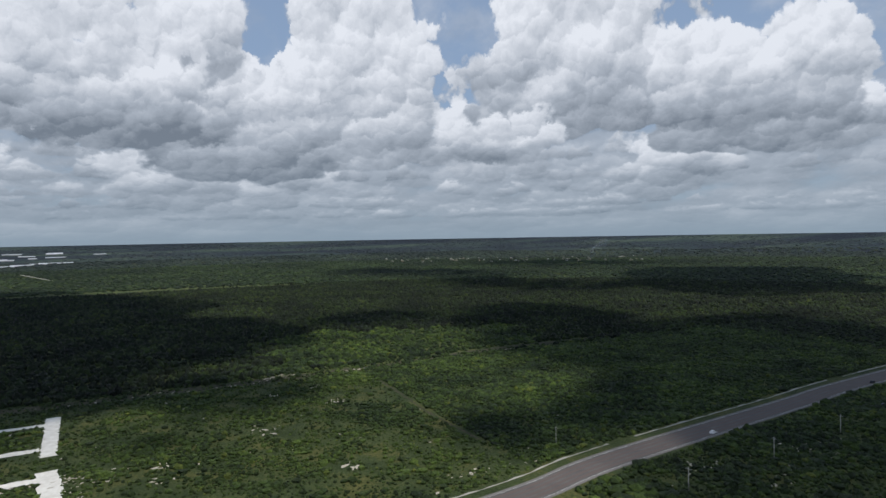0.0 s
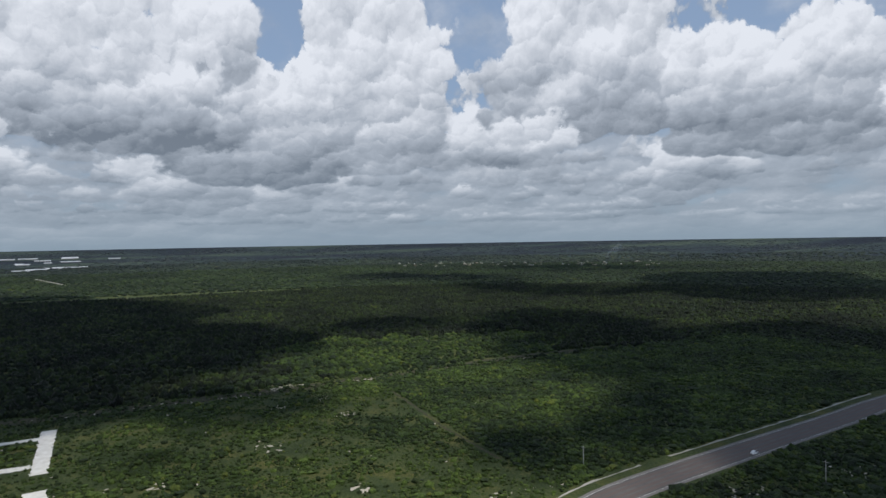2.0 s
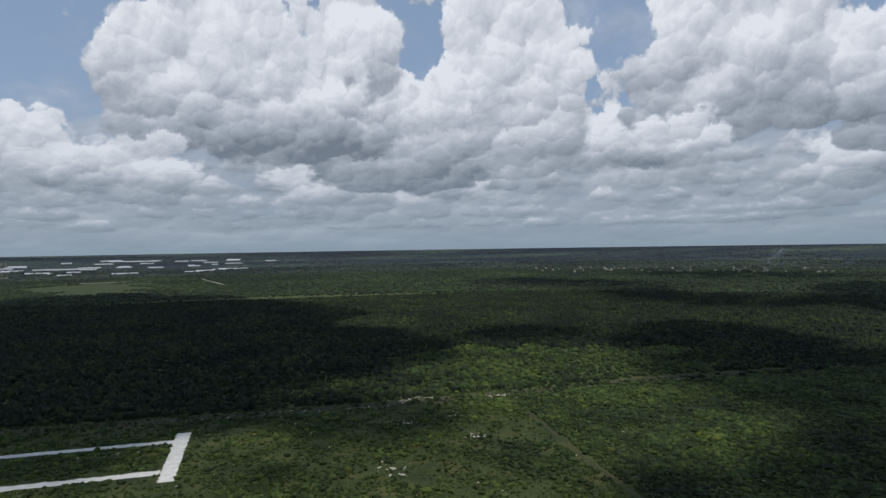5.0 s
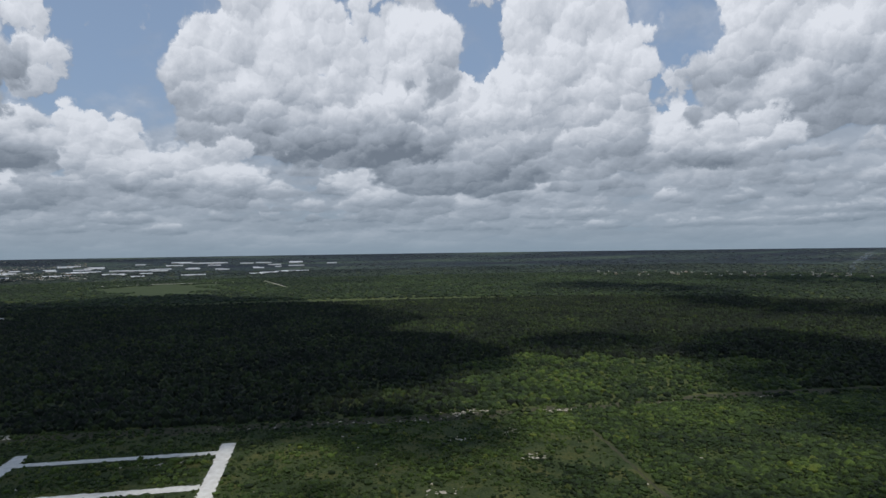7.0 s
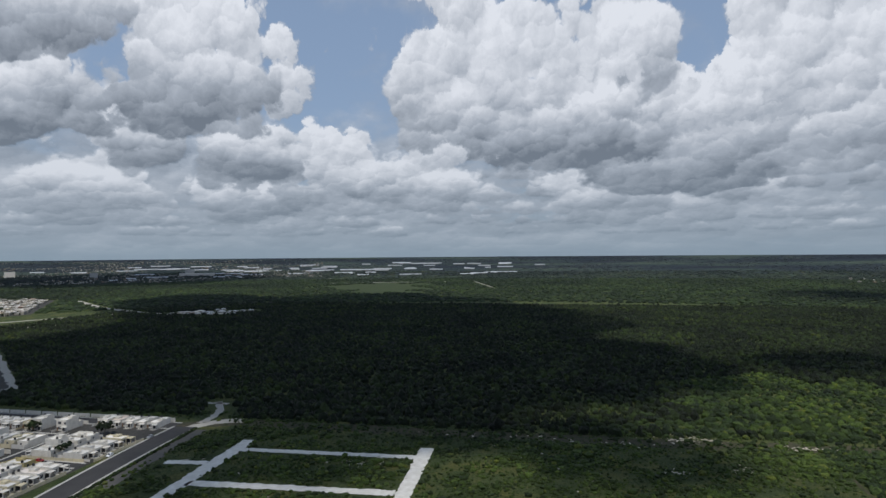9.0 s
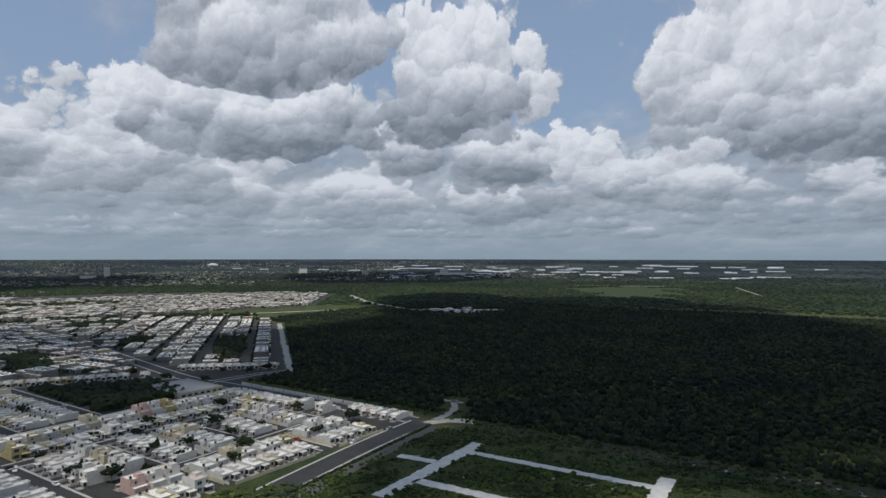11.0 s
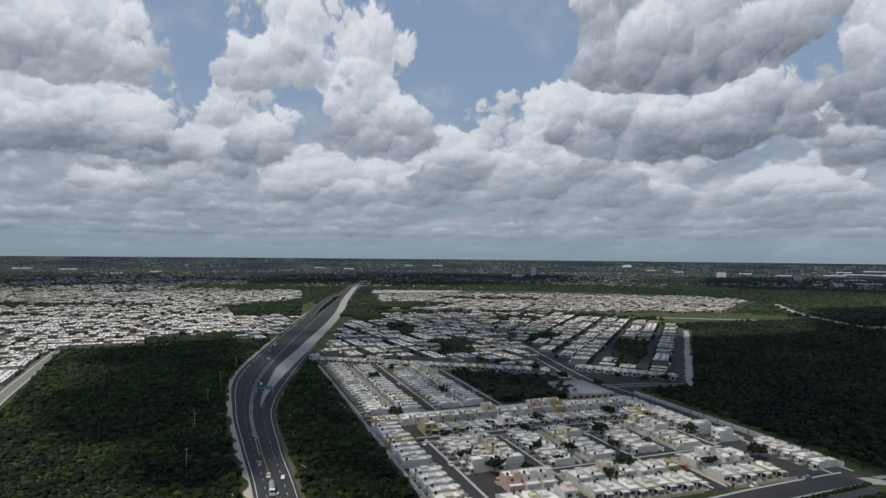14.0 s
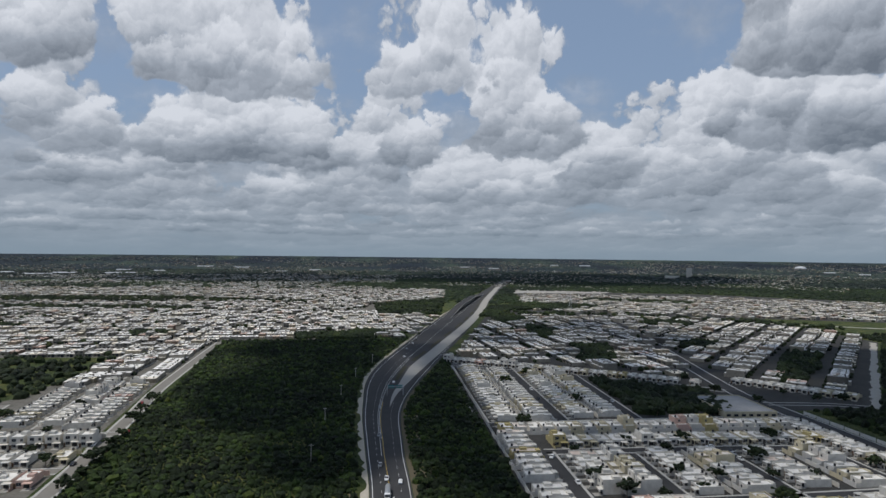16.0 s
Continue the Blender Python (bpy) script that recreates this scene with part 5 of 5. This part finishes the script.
def shed(az, el, w, d, h):
    """A long low white industrial hall with a shallow ridge."""
    x, y = far_spot(az, el)
    b = new("industrial_hall")
    b.matrix_basis = pose(x, y, float(land(x, y)) - 1, 0, 0, az)
    part("wall", boxes("wall", [(-w / 2, -d / 2, 0, w / 2, d / 2, h)], [WALLS[4]]), b)
    v = [(-w / 2 - 1, -d / 2 - 1, h), (w / 2 + 1, -d / 2 - 1, h), (w / 2 + 1, 0, h + 2.5), (-w / 2 - 1, 0, h + 2.5), (w / 2 + 1, d / 2 + 1, h), (-w / 2 - 1, d / 2 + 1, h)]
    part("roof", mesh_np("roof", v, [(0, 1, 2, 3), (3, 2, 4, 5), (0, 3, 5, 5), (1, 4, 2, 2)], INDUS), b, "white sheet metal roof")
    tagged(b, "long low white industrial hall with metal roof", "warehouse", "industrial halls")


for q in ((110.5, -1.45, 210, 70, 9), (108.2, -1.40, 160, 60, 9), (105.5, -1.32, 120, 60, 8), (103.0, -1.45, 90, 40, 8), (100.2, -1.42, 120, 45, 8), (98.2, -1.42, 90, 40, 8), (112.8, -1.20, 140, 60, 8), (115.2, -1.42, 80, 40, 8),
          (118.0, -1.35, 100, 40, 8), (126.5, -1.95, 90, 40, 7), (128.0, -2.1, 60, 40, 7), (119.5, -1.9, 50, 30, 7), (133.0, -1.3, 120, 50, 8), (94.0, -1.0, 150, 60, 8), (97.5, -0.95, 200, 60, 8), (101.0, -0.9, 240, 60, 8),
          (106.5, -0.9, 140, 60, 8), (140.5, -1.2, 90, 40, 8), (203.5, -1.95, 240, 60, 8), (206.5, -1.8, 180, 60, 8), (199.0, -1.6, 120, 50, 8), (186.5, -1.7, 130, 50, 8), (193.0, -1.35, 150, 50, 8), (170.0, -1.2, 120, 40, 8), (162.0, -1.0, 120, 40, 8)):
    rs = np.random.RandomState(int(q[0] * 10))
    w = q[2]
    for i in range(2):
        shed(q[0] + (i - 0.5) * w * 0.022 + rs.uniform(-0.3, 0.3), q[1] + rs.uniform(-0.12, 0.10), w * rs.uniform(0.35, 0.6), q[3] * 0.6, 3.6)
rs = np.random.RandomState(18)
for i in range(46):                                 # the industrial belt to the west
    shed(rs.uniform(95, 130), -1.95 + 1.1 * rs.rand() ** 1.4, rs.uniform(40, 130), rs.uniform(16, 30), 3.4)
x, y = far_spot(143.8, -0.85)
dome = tagged(new("stadium_dome", lathe("stadium_dome", [(30, -2), (30, 4), (26, 8), (18, 12), (8, 14), (0.5, 14.5)], 20, INDUS)), "white domed roof far off in the city", "dome")
dome.location = (x, y, float(land(x, y)))
fx, fy = np.meshgrid(np.arange(-2500, -1400, 22.0), np.arange(-1150, 50, 22.0))
fx, fy = fx.ravel(), fy.ravel()
ok = meadow(fx, fy)
fx, fy = fx[ok], fy[ok]
fv = np.stack([np.stack([fx + a, fy + b, np.full(len(fx), 0.5)], 1) for a, b in ((-11, -11), (11, -11), (11, 11), (-11, 11))], 1).reshape(-1, 3)
fl = new("green_field", mesh_np("green_field", fv, np.arange(len(fv)).reshape(-1, 4), MEADOW))
tagged(fl, "bright green open field beyond the forest", "field", "", "structure")
lk = new("clearing", mesh_np("clearing", [(-500, -1590, 0.4), (-560, -1830, 0.4), (-900, -1780, 0.4), (-745, -1600, 0.4)], [(0, 1, 2, 3)], CONCRETE))
tagged(lk, "pale levelled construction clearing", "clearing", "", "structure")


# ---- boundary walls ----
def wall_run(p0, p1, h, piece, gap, mat, label):
    """A long low boundary wall in panels between piers."""
    w = new("boundary_wall")
    a, b = np.array(p0, float), np.array(p1, float)
    ln = np.linalg.norm(b - a)
    w.matrix_basis = pose(a[0], a[1], 0, 0, 0, math.degrees(math.atan2(*(b - a)[::-1])))
    n = int(ln / (piece + gap))
    panel, pier = boxes("panel", [(0.2, -0.08, 0, piece - 0.2, 0.08, h)], [mat]), boxes("pier", [(-0.2, -0.2, 0, 0.2, 0.2, h + 0.25)], [mat])
    for i in range(n):
        put("panel", panel, w, i * (piece + gap), 0, 0)
        put("pier", pier, w, i * (piece + gap), 0, 0)
    tagged(w, label, "wall")


wall_run((-438, -205), (-438, -375), 2.0, 11.0, 1.0, WALLS[0], "white rendered boundary wall beside the avenue")
wall_run((-229.3, -200), (-229.3, -540), 2.2, 9.6, 0.0, WALLS[4], "grey boundary wall behind the terraced houses")
wall_run((-299, -197.2), (-352, -197.2), 1.5, 6.0, 0.0, WALLS[1], "cream garden wall along the street")
wall_run((-364, -197.2), (-400, -197.2), 1.5, 6.0, 0.0, WALLS[1], "cream garden wall along the street")
wall_run((-296, -202), (-296, -236), 1.6, 6.0, 0.0, WALLS[1], "cream garden wall along the street")
wall_run((-362.5, -202), (-362.5, -238), 1.6, 6.0, 0.0, WALLS[1], "cream garden wall along the street")

# ---- trees ----
def tree_parts(seed, height, spread):
    r = np.random.RandomState(seed)
    t = new("tree")
    v, f = [], []

    def limb(p, q, r0, r1):
        d = (np.array(q) - p) / np.linalg.norm(np.array(q) - p)
        u = np.cross(d, (0.3, 0.9, 0.1))
        u /= np.linalg.norm(u)
        w = np.cross(d, u)
        n = len(v)
        for c, rad in ((p, r0), (q, r1)):
            v.extend([tuple(np.array(c) + rad * (math.cos(a) * u + math.sin(a) * w)) for a in np.arange(6) * 1.0472])
        f.extend([(n + i, n + (i + 1) % 6, n + 6 + (i + 1) % 6, n + 6 + i) for i in range(6)])
    fork = np.array((0, 0, height * 0.35))
    limb((0, 0, -0.2), fork, 0.22, 0.15)
    tips = []
    for i in range(5):
        a = i * 1.2566 + r.rand()
        q = np.array((math.cos(a) * spread * 0.55, math.sin(a) * spread * 0.55, height * (0.6 + 0.25 * r.rand())))
        limb(fork, q, 0.12, 0.05)
        tips.append(q)
    part("trunk", mesh_np("trunk", v, f, BARK), t)
    n = 46
    c = np.array(tips)[r.randint(5, size=n)] + r.randn(n, 3) * (spread * 0.30, spread * 0.30, height * 0.11)
    s = spread * (0.16 + 0.14 * r.rand(n))
    cv, cf = lumps(ICO_V, ICO_F, c, np.stack([s, s, s * 0.8], 1), seed, 0.35)
    part("crown", mesh_np("crown", cv, cf, TREE), t)
    return tagged(t, "dark green broad-crowned tree with a short trunk", "tree", "street and garden trees")


TREES = [tree_parts(1, 6.0, 3.6), tree_parts(2, 4.6, 2.7), tree_parts(3, 7.0, 4.3)]
spots = [(-316, -222), (-306, -250), (-331, -232), (-303, -268), (-265, -303), (-262, -262), (-312, -300), (-365, -260), (-352, -285), (-404, -272), (-285, -243), (-270, -246), (-318, -262), (-345, -262), (-380, -318), (-330, -318), (-298, -318), (-405, -226), (-372, -222),
         (-383, -398), (-410, -430), (-425, -400), (-378, -372), (-250, -352), (-340, -372), (-244, -420), (-262, -470), (-300, -410), (-310, -470), (-287, -500), (-470, -402), (-460, -425), (-485, -398), (-12, -300), (4, -318), (22, -306), (-16, -340), (14, -352), (40, -345), (24, -410), (18, -450), (52, -380),
         (-36, -268), (-35, -285), (-33, -300), (-30, -325), (-28, -345), (-24, -372), (-20, -395), (-30, -308), (-17, -420), (-34, -312), (-187, -262), (-190, -275), (-186, -300), (-150, -262), (-148, -280), (-144, -270)]
for i, (x, y) in enumerate(spots):
    at = pose(x, y, 0, 0, 0, i * 67)
    if i < 3:
        TREES[i].matrix_basis = at
    else:
        copy_thing(TREES[i % 3], at)


# ---- poles ----
def power_pole(h):
    p = new("power_pole")
    part("pole", lathe("pole", [(0.01, -0.3), (0.20, -0.3), (0.12, h), (0.01, h)], 8, POLE), p)
    part("crossarm", boxes("crossarm", [(-1.2, -0.07, h - 0.9, 1.2, 0.07, h - 0.72)], [POLE]), p)
    ins = lathe("insulator", [(0.01, 0), (0.07, 0), (0.07, 0.25), (0.01, 0.28)], 6, TANKLID)
    for x in (-1.05, 0, 1.05):
        put("insulator", ins, p, x, 0, h - 0.72)
    return tagged(p, "pale concrete power pole with a crossarm", "power pole", "power poles")


first = power_pole(9.5)
for i, (x, y, t) in enumerate(((-170, 189, 8), (-177, 249, 8), (-183, 307, 8), (-190, 366, 8), (-134, -296, 3), (-134, -366, 3), (-139, -430, 6), (-146, -494, 8), (-158, -560, 12), (-236, 176, 8))):
    if i == 0:
        first.matrix_basis = pose(x, y, 0, 0, 0, t)
    else:
        copy_thing(first, pose(x, y, 0, 0, 0, t))
bm = bmesh.new()
for a in range(4):
    sx, sy = (1, 1, -1, -1)[a], (1, -1, -1, 1)[a]
    nx, ny = (1, -1, -1, 1)[a], (-1, -1, 1, 1)[a]
    for i in range(7):
        w0, w1, z0, z1 = 3.2 - i * 0.42, 3.2 - (i + 1) * 0.42, i * 4.2, (i + 1) * 4.2
        for (p, q) in (((sx * w0, sy * w0, z0), (sx * w1, sy * w1, z1)), ((sx * w0, sy * w0, z0), (nx * w1, ny * w1, z1)), ((nx * w0, ny * w0, z0), (sx * w1, sy * w1, z1))):
            d = Vector(q) - Vector(p)
            mm = Matrix.Translation((Vector(p) + Vector(q)) / 2) @ d.to_track_quat("Z", "Y").to_matrix().to_4x4() @ Matrix.Diagonal((0.14, 0.14, d.length, 1))
            bmesh.ops.create_cube(bm, size=1.0, matrix=mm)
me = bpy.data.meshes.new("lattice_tower")
bm.to_mesh(me)
bm.free()
me.materials.append(STEEL)
lt = tagged(new("lattice_tower", me), "grey steel lattice power tower", "pylon")
lt.location = (-505, -1098, 0)


# ---- vehicles ----
def car(paint, label, tall=0.0):
    c = new("car")
    prof = [(-2.15, 0.35), (-2.2, 0.75), (-1.75, 0.95 + tall * 0.3), (-1.3, 1.42 + tall), (0.35, 1.45 + tall), (1.05, 0.98), (2.0, 0.82), (2.2, 0.55), (2.15, 0.3)]
    v, n = [], len(prof)
    for yy, k in ((-0.86, 1.0), (0.86, 1.0)):
        v += [(x, yy * (0.84 if z > 1.2 else 1), z) for x, z in prof]
    f = [(i, i + 1, n + i + 1, n + i) for i in range(n - 1)] + [(n - 1, 0, n, 2 * n - 1)]
    me = bpy.data.meshes.new("body")
    me.from_pydata(v, [], f + [tuple(range(n - 1, -1, -1)), tuple(range(n, 2 * n))])
    me.materials.append(paint)
    part("body", me, c)
    part("window", boxes("window", [(-1.15, -0.80, 0.98, 0.45, 0.80, 1.36 + tall)], [GLASS]), c, "dark side windows")
    part("windscreen", mesh_np("windscreen", [(1.06, -0.72, 1.0), (1.06, 0.72, 1.0), (0.42, 0.66, 1.44 + tall), (0.42, -0.66, 1.44 + tall)], [(0, 1, 2, 3)], GLASS), c, "dark windscreen")
    tyre = lathe("wheel", [(0.05, -0.11), (0.3, -0.11), (0.33, -0.06), (0.33, 0.06), (0.3, 0.11), (0.05, 0.11)], 12, RUBBER)
    rim = lathe("rim", [(0.02, -0.115), (0.2, -0.118), (0.2, 0.118), (0.02, 0.115)], 8, CHROME)
    for x in (-1.35, 1.35):
        for yy in (-0.8, 0.8):
            w = part("wheel", tyre, c)
            w.matrix_basis = pose(x, yy, 0.33, 90)
            part("rim", rim, w)
    for yy in (-0.6, 0.6):
        put("headlight", boxes("headlight", [(-0.03, -0.15, -0.07, 0.05, 0.15, 0.07)], [WHITELINE]), c, 2.12, yy, 0.66)
    return tagged(c, label, "car", "cars")


PAINTS = [plain("car_white", (0.72, 0.72, 0.71), 0.3, 0, 0.06), plain("car_silver", (0.4, 0.41, 0.42), 0.3, 0.5, 0.06), plain("car_dark", (0.03, 0.032, 0.04), 0.25, 0, 0.06), plain("car_red", (0.32, 0.03, 0.03), 0.3, 0, 0.06)]
CARS = [car(PAINTS[0], "white car on the asphalt", 0.1), car(PAINTS[1], "silver car on the asphalt"), car(PAINTS[2], "dark car on the asphalt"), car(PAINTS[3], "red car on the asphalt")]
spots = [(0, -213, 254, 100), (1, -166, -402, 90), (2, -233, 425, 98), (3, -28, -352, 95), (1, -166, -339, 88), (1, -167, -290, 86), (0, -170, -272, 86), (0, -176, -268, 266), (2, -200, 375, 98),
         (0, -252, -297, 60), (1, -346, -296, 90), (0, -345, -288, 92), (2, -347, -300, 45), (0, -373, -196, 10), (1, -405, -197, 5), (2, -290, -270, 90), (0, -254, -262, 90), (3, -360, -225, 90), (1, -310, -304, 0), (0, -340, -308, 0), (2, -276, -420, 90), (0, -278, -450, 90), (1, -325, -410, 90),
         (0, -20, -330, 95), (2, -24, -300, 95), (1, 30, -352, 5), (3, -10, -420, 95), (1, -192, -650, 105), (0, -200, -690, 105), (2, -205, -720, 285), (0, -188, -600, 105), (1, -240, -870, 105), (0, -176, -480, 265)]
for i, (kind, x, y, t) in enumerate(spots):
    at = pose(x, y, 0.07, 0, 0, t)
    if i < 4:
        CARS[kind].matrix_basis = at
    else:
        copy_thing(CARS[kind], at)
tr = new("tanker_truck")
tr.matrix_basis = pose(-170.3, -252, 0.07, 0, 0, 88)
part("cab", boxes("cab", [(2.6, -1.2, 0.6, 4.6, 1.2, 2.9), (4.6, -1.15, 0.6, 4.9, 1.15, 1.6)], [PAINTS[0]]), tr, "white cab")
part("windscreen", boxes("windscreen", [(4.58, -1.05, 1.8, 4.64, 1.05, 2.7)], [GLASS]), tr)
me = lathe("tank", [(0.05, -7.5), (1.0, -7.45), (1.2, -7.2), (1.2, 2.0), (1.0, 2.25), (0.05, 2.3)], 14, PAINTS[1])
t = part("tank", me, tr, "dull silver tank")
t.matrix_basis = pose(0, 0, 1.95, 0, 90, 0)
part("chassis", boxes("chassis", [(-7.3, -0.5, 0.5, 4.2, 0.5, 0.8)], [RUBBER]), tr)
tyre = lathe("wheel", [(0.05, -0.2), (0.48, -0.2), (0.5, -0.1), (0.5, 0.1), (0.48, 0.2), (0.05, 0.2)], 12, RUBBER)
for x in (-6.6, -5.4, 1.4, 3.6):
    for yy in (-1.0, 1.0):
        part("wheel", tyre, tr).matrix_basis = pose(x, yy, 0.5, 90)
tagged(tr, "white tanker truck with a silver tank on the highway", "truck")

# ---- smoke over the village ----
k = Mat("smoke", 1.0)
k.colour((0.9, 0.92, 0.95))
k.t.links.new(k.ramp(k.noise(0.05, 4.0, 0.6), (0.40, (0.0,) * 3), (0.72, (0.22,) * 3)), k.p.inputs["Alpha"])
x, y = far_spot(48.7, -2.55)
rows = []
for i in range(14):
    u = i / 13
    c = np.array((x + 60 * u ** 1.6 * 0.64 + 4 * math.sin(9 * u), y + 60 * u ** 1.6 * 0.77, float(land(x, y)) + 75 * u))
    rows.append([c + np.array((math.cos(t), math.sin(t), 0)) * (3 + 13 * u + 2 * math.sin(3 * t + 7 * u)) for t in np.arange(10) * 0.6283])
v = np.array(rows).reshape(-1, 3)
f = [(j * 10 + i, j * 10 + (i + 1) % 10, j * 10 + 10 + (i + 1) % 10, j * 10 + 10 + i) for j in range(13) for i in range(10)]
tagged(new("smoke_plume", mesh_np("smoke_plume", v, f, k.mat, None, True)), "thin grey smoke plume rising from the village", "smoke", "", "stuff")

# ---- limestone outcrops ----
rs = np.random.RandomState(4)
pts = []
for x, y, rx, ry, n in ((-452, 88, 6, 16, 60), (-446, 150, 3, 14, 50), (-406, 110, 8, 8, 30), (-439, 58, 3, 6, 14), (-452, 225, 4, 10, 25), (-402, 80, 4, 6, 14), (-365, 109, 4, 6, 14), (-302, -19, 7, 13, 60), (-284, 8, 5, 5, 14), (-300, -52, 5, 5, 30), (-470, -140, 4, 5, 12), (-240, 176, 2, 18, 16), (-226, 130, 2, 25, 20), (-214, 90, 2, 20, 12), (-184, 215, 8, 14, 40), (-176, 270, 8, 20, 50), (-386, -70, 5, 7, 26), (-330, 60, 6, 5, 14), (-455, 300, 4, 14, 25), (-175, 180, 6, 14, 25), (-464, 60, 5, 30, 25), (-440, 0, 5, 40, 25)):
    pts.append(np.stack([x + rx * rs.randn(n) * 0.6, y + ry * rs.randn(n) * 0.6], 1))
pts.append(np.stack([rs.uniform(-440, -200, 130), rs.uniform(-120, 380, 130)], 1))
pts = np.concatenate(pts)
pts = pts[~paved(pts[:, 0], pts[:, 1])]
s = 0.25 + 0.8 * rs.rand(len(pts)) ** 2
v, f = lumps(ICO_V, ICO_F, np.concatenate([pts, np.full((len(pts), 1), 0.12)], 1), np.stack([s * 1.7, s * 0.8, s * 0.25], 1), 5, 0.35)
tagged(new("limestone_rubble", mesh_np("limestone_rubble", v, f, ROCK)), "pale limestone rubble scattered in the scrub", "rocks", "", "stuff")

# bare pale patches among the rubble
rs = np.random.RandomState(14)
v, f = [], []
for x, y, rx, ry, n in ((-304, 11, 5, 9, 9), (-464, 92, 4, 9, 6), (-446, 153, 2, 9, 6), (-452, 88, 5, 12, 6), (-286, -23, 5, 7, 6), (-406, 113, 5, 6, 5), (-364, 110, 4, 6, 4), (-259, 81, 3, 4, 3), (-402, 80, 4, 5, 4),
                        (-183, 214, 6, 10, 6), (-160, 232, 6, 12, 8), (-168, 282, 7, 16, 9), (-450, 226, 3, 14, 5), (-452, -170, 6, 9, 5), (-470, -140, 5, 8, 4), (-380, -150, 8, 5, 4), (-384, -70, 7, 12, 5), (-330, 60, 8, 8, 4), (-205, 113, 2, 14, 6)):
    for _ in range(n):
        cx, cy, rad, t = x + rx * rs.randn() * 0.7, y + ry * rs.randn() * 0.7, 0.5 + 1.5 * rs.rand() ** 2, rs.rand() * 6.28
        if paved(np.array([cx - 3, cx + 3]), np.array([cy, cy])).any():
            continue
        k0, q = len(v), 11
        z = 0.05 + 0.002 * (len(f) % 15)
        v.append((cx, cy, z + 0.05))
        for i in range(q):
            a = i * 6.2832 / q
            r0 = rad * (0.55 + 0.75 * rs.rand())
            px, py = 1.9 * r0 * math.cos(a), 0.8 * r0 * math.sin(a)
            v.append((cx + px * math.cos(t) - py * math.sin(t), cy + px * math.sin(t) + py * math.cos(t), z))
        f += [(k0, k0 + 1 + i, k0 + 1 + (i + 1) % q) for i in range(q)]
tagged(new("bare_patches", mesh_np("bare_patches", v, f, ROCK)), "pale bare limestone patches in the scrub", "soil", "", "stuff")
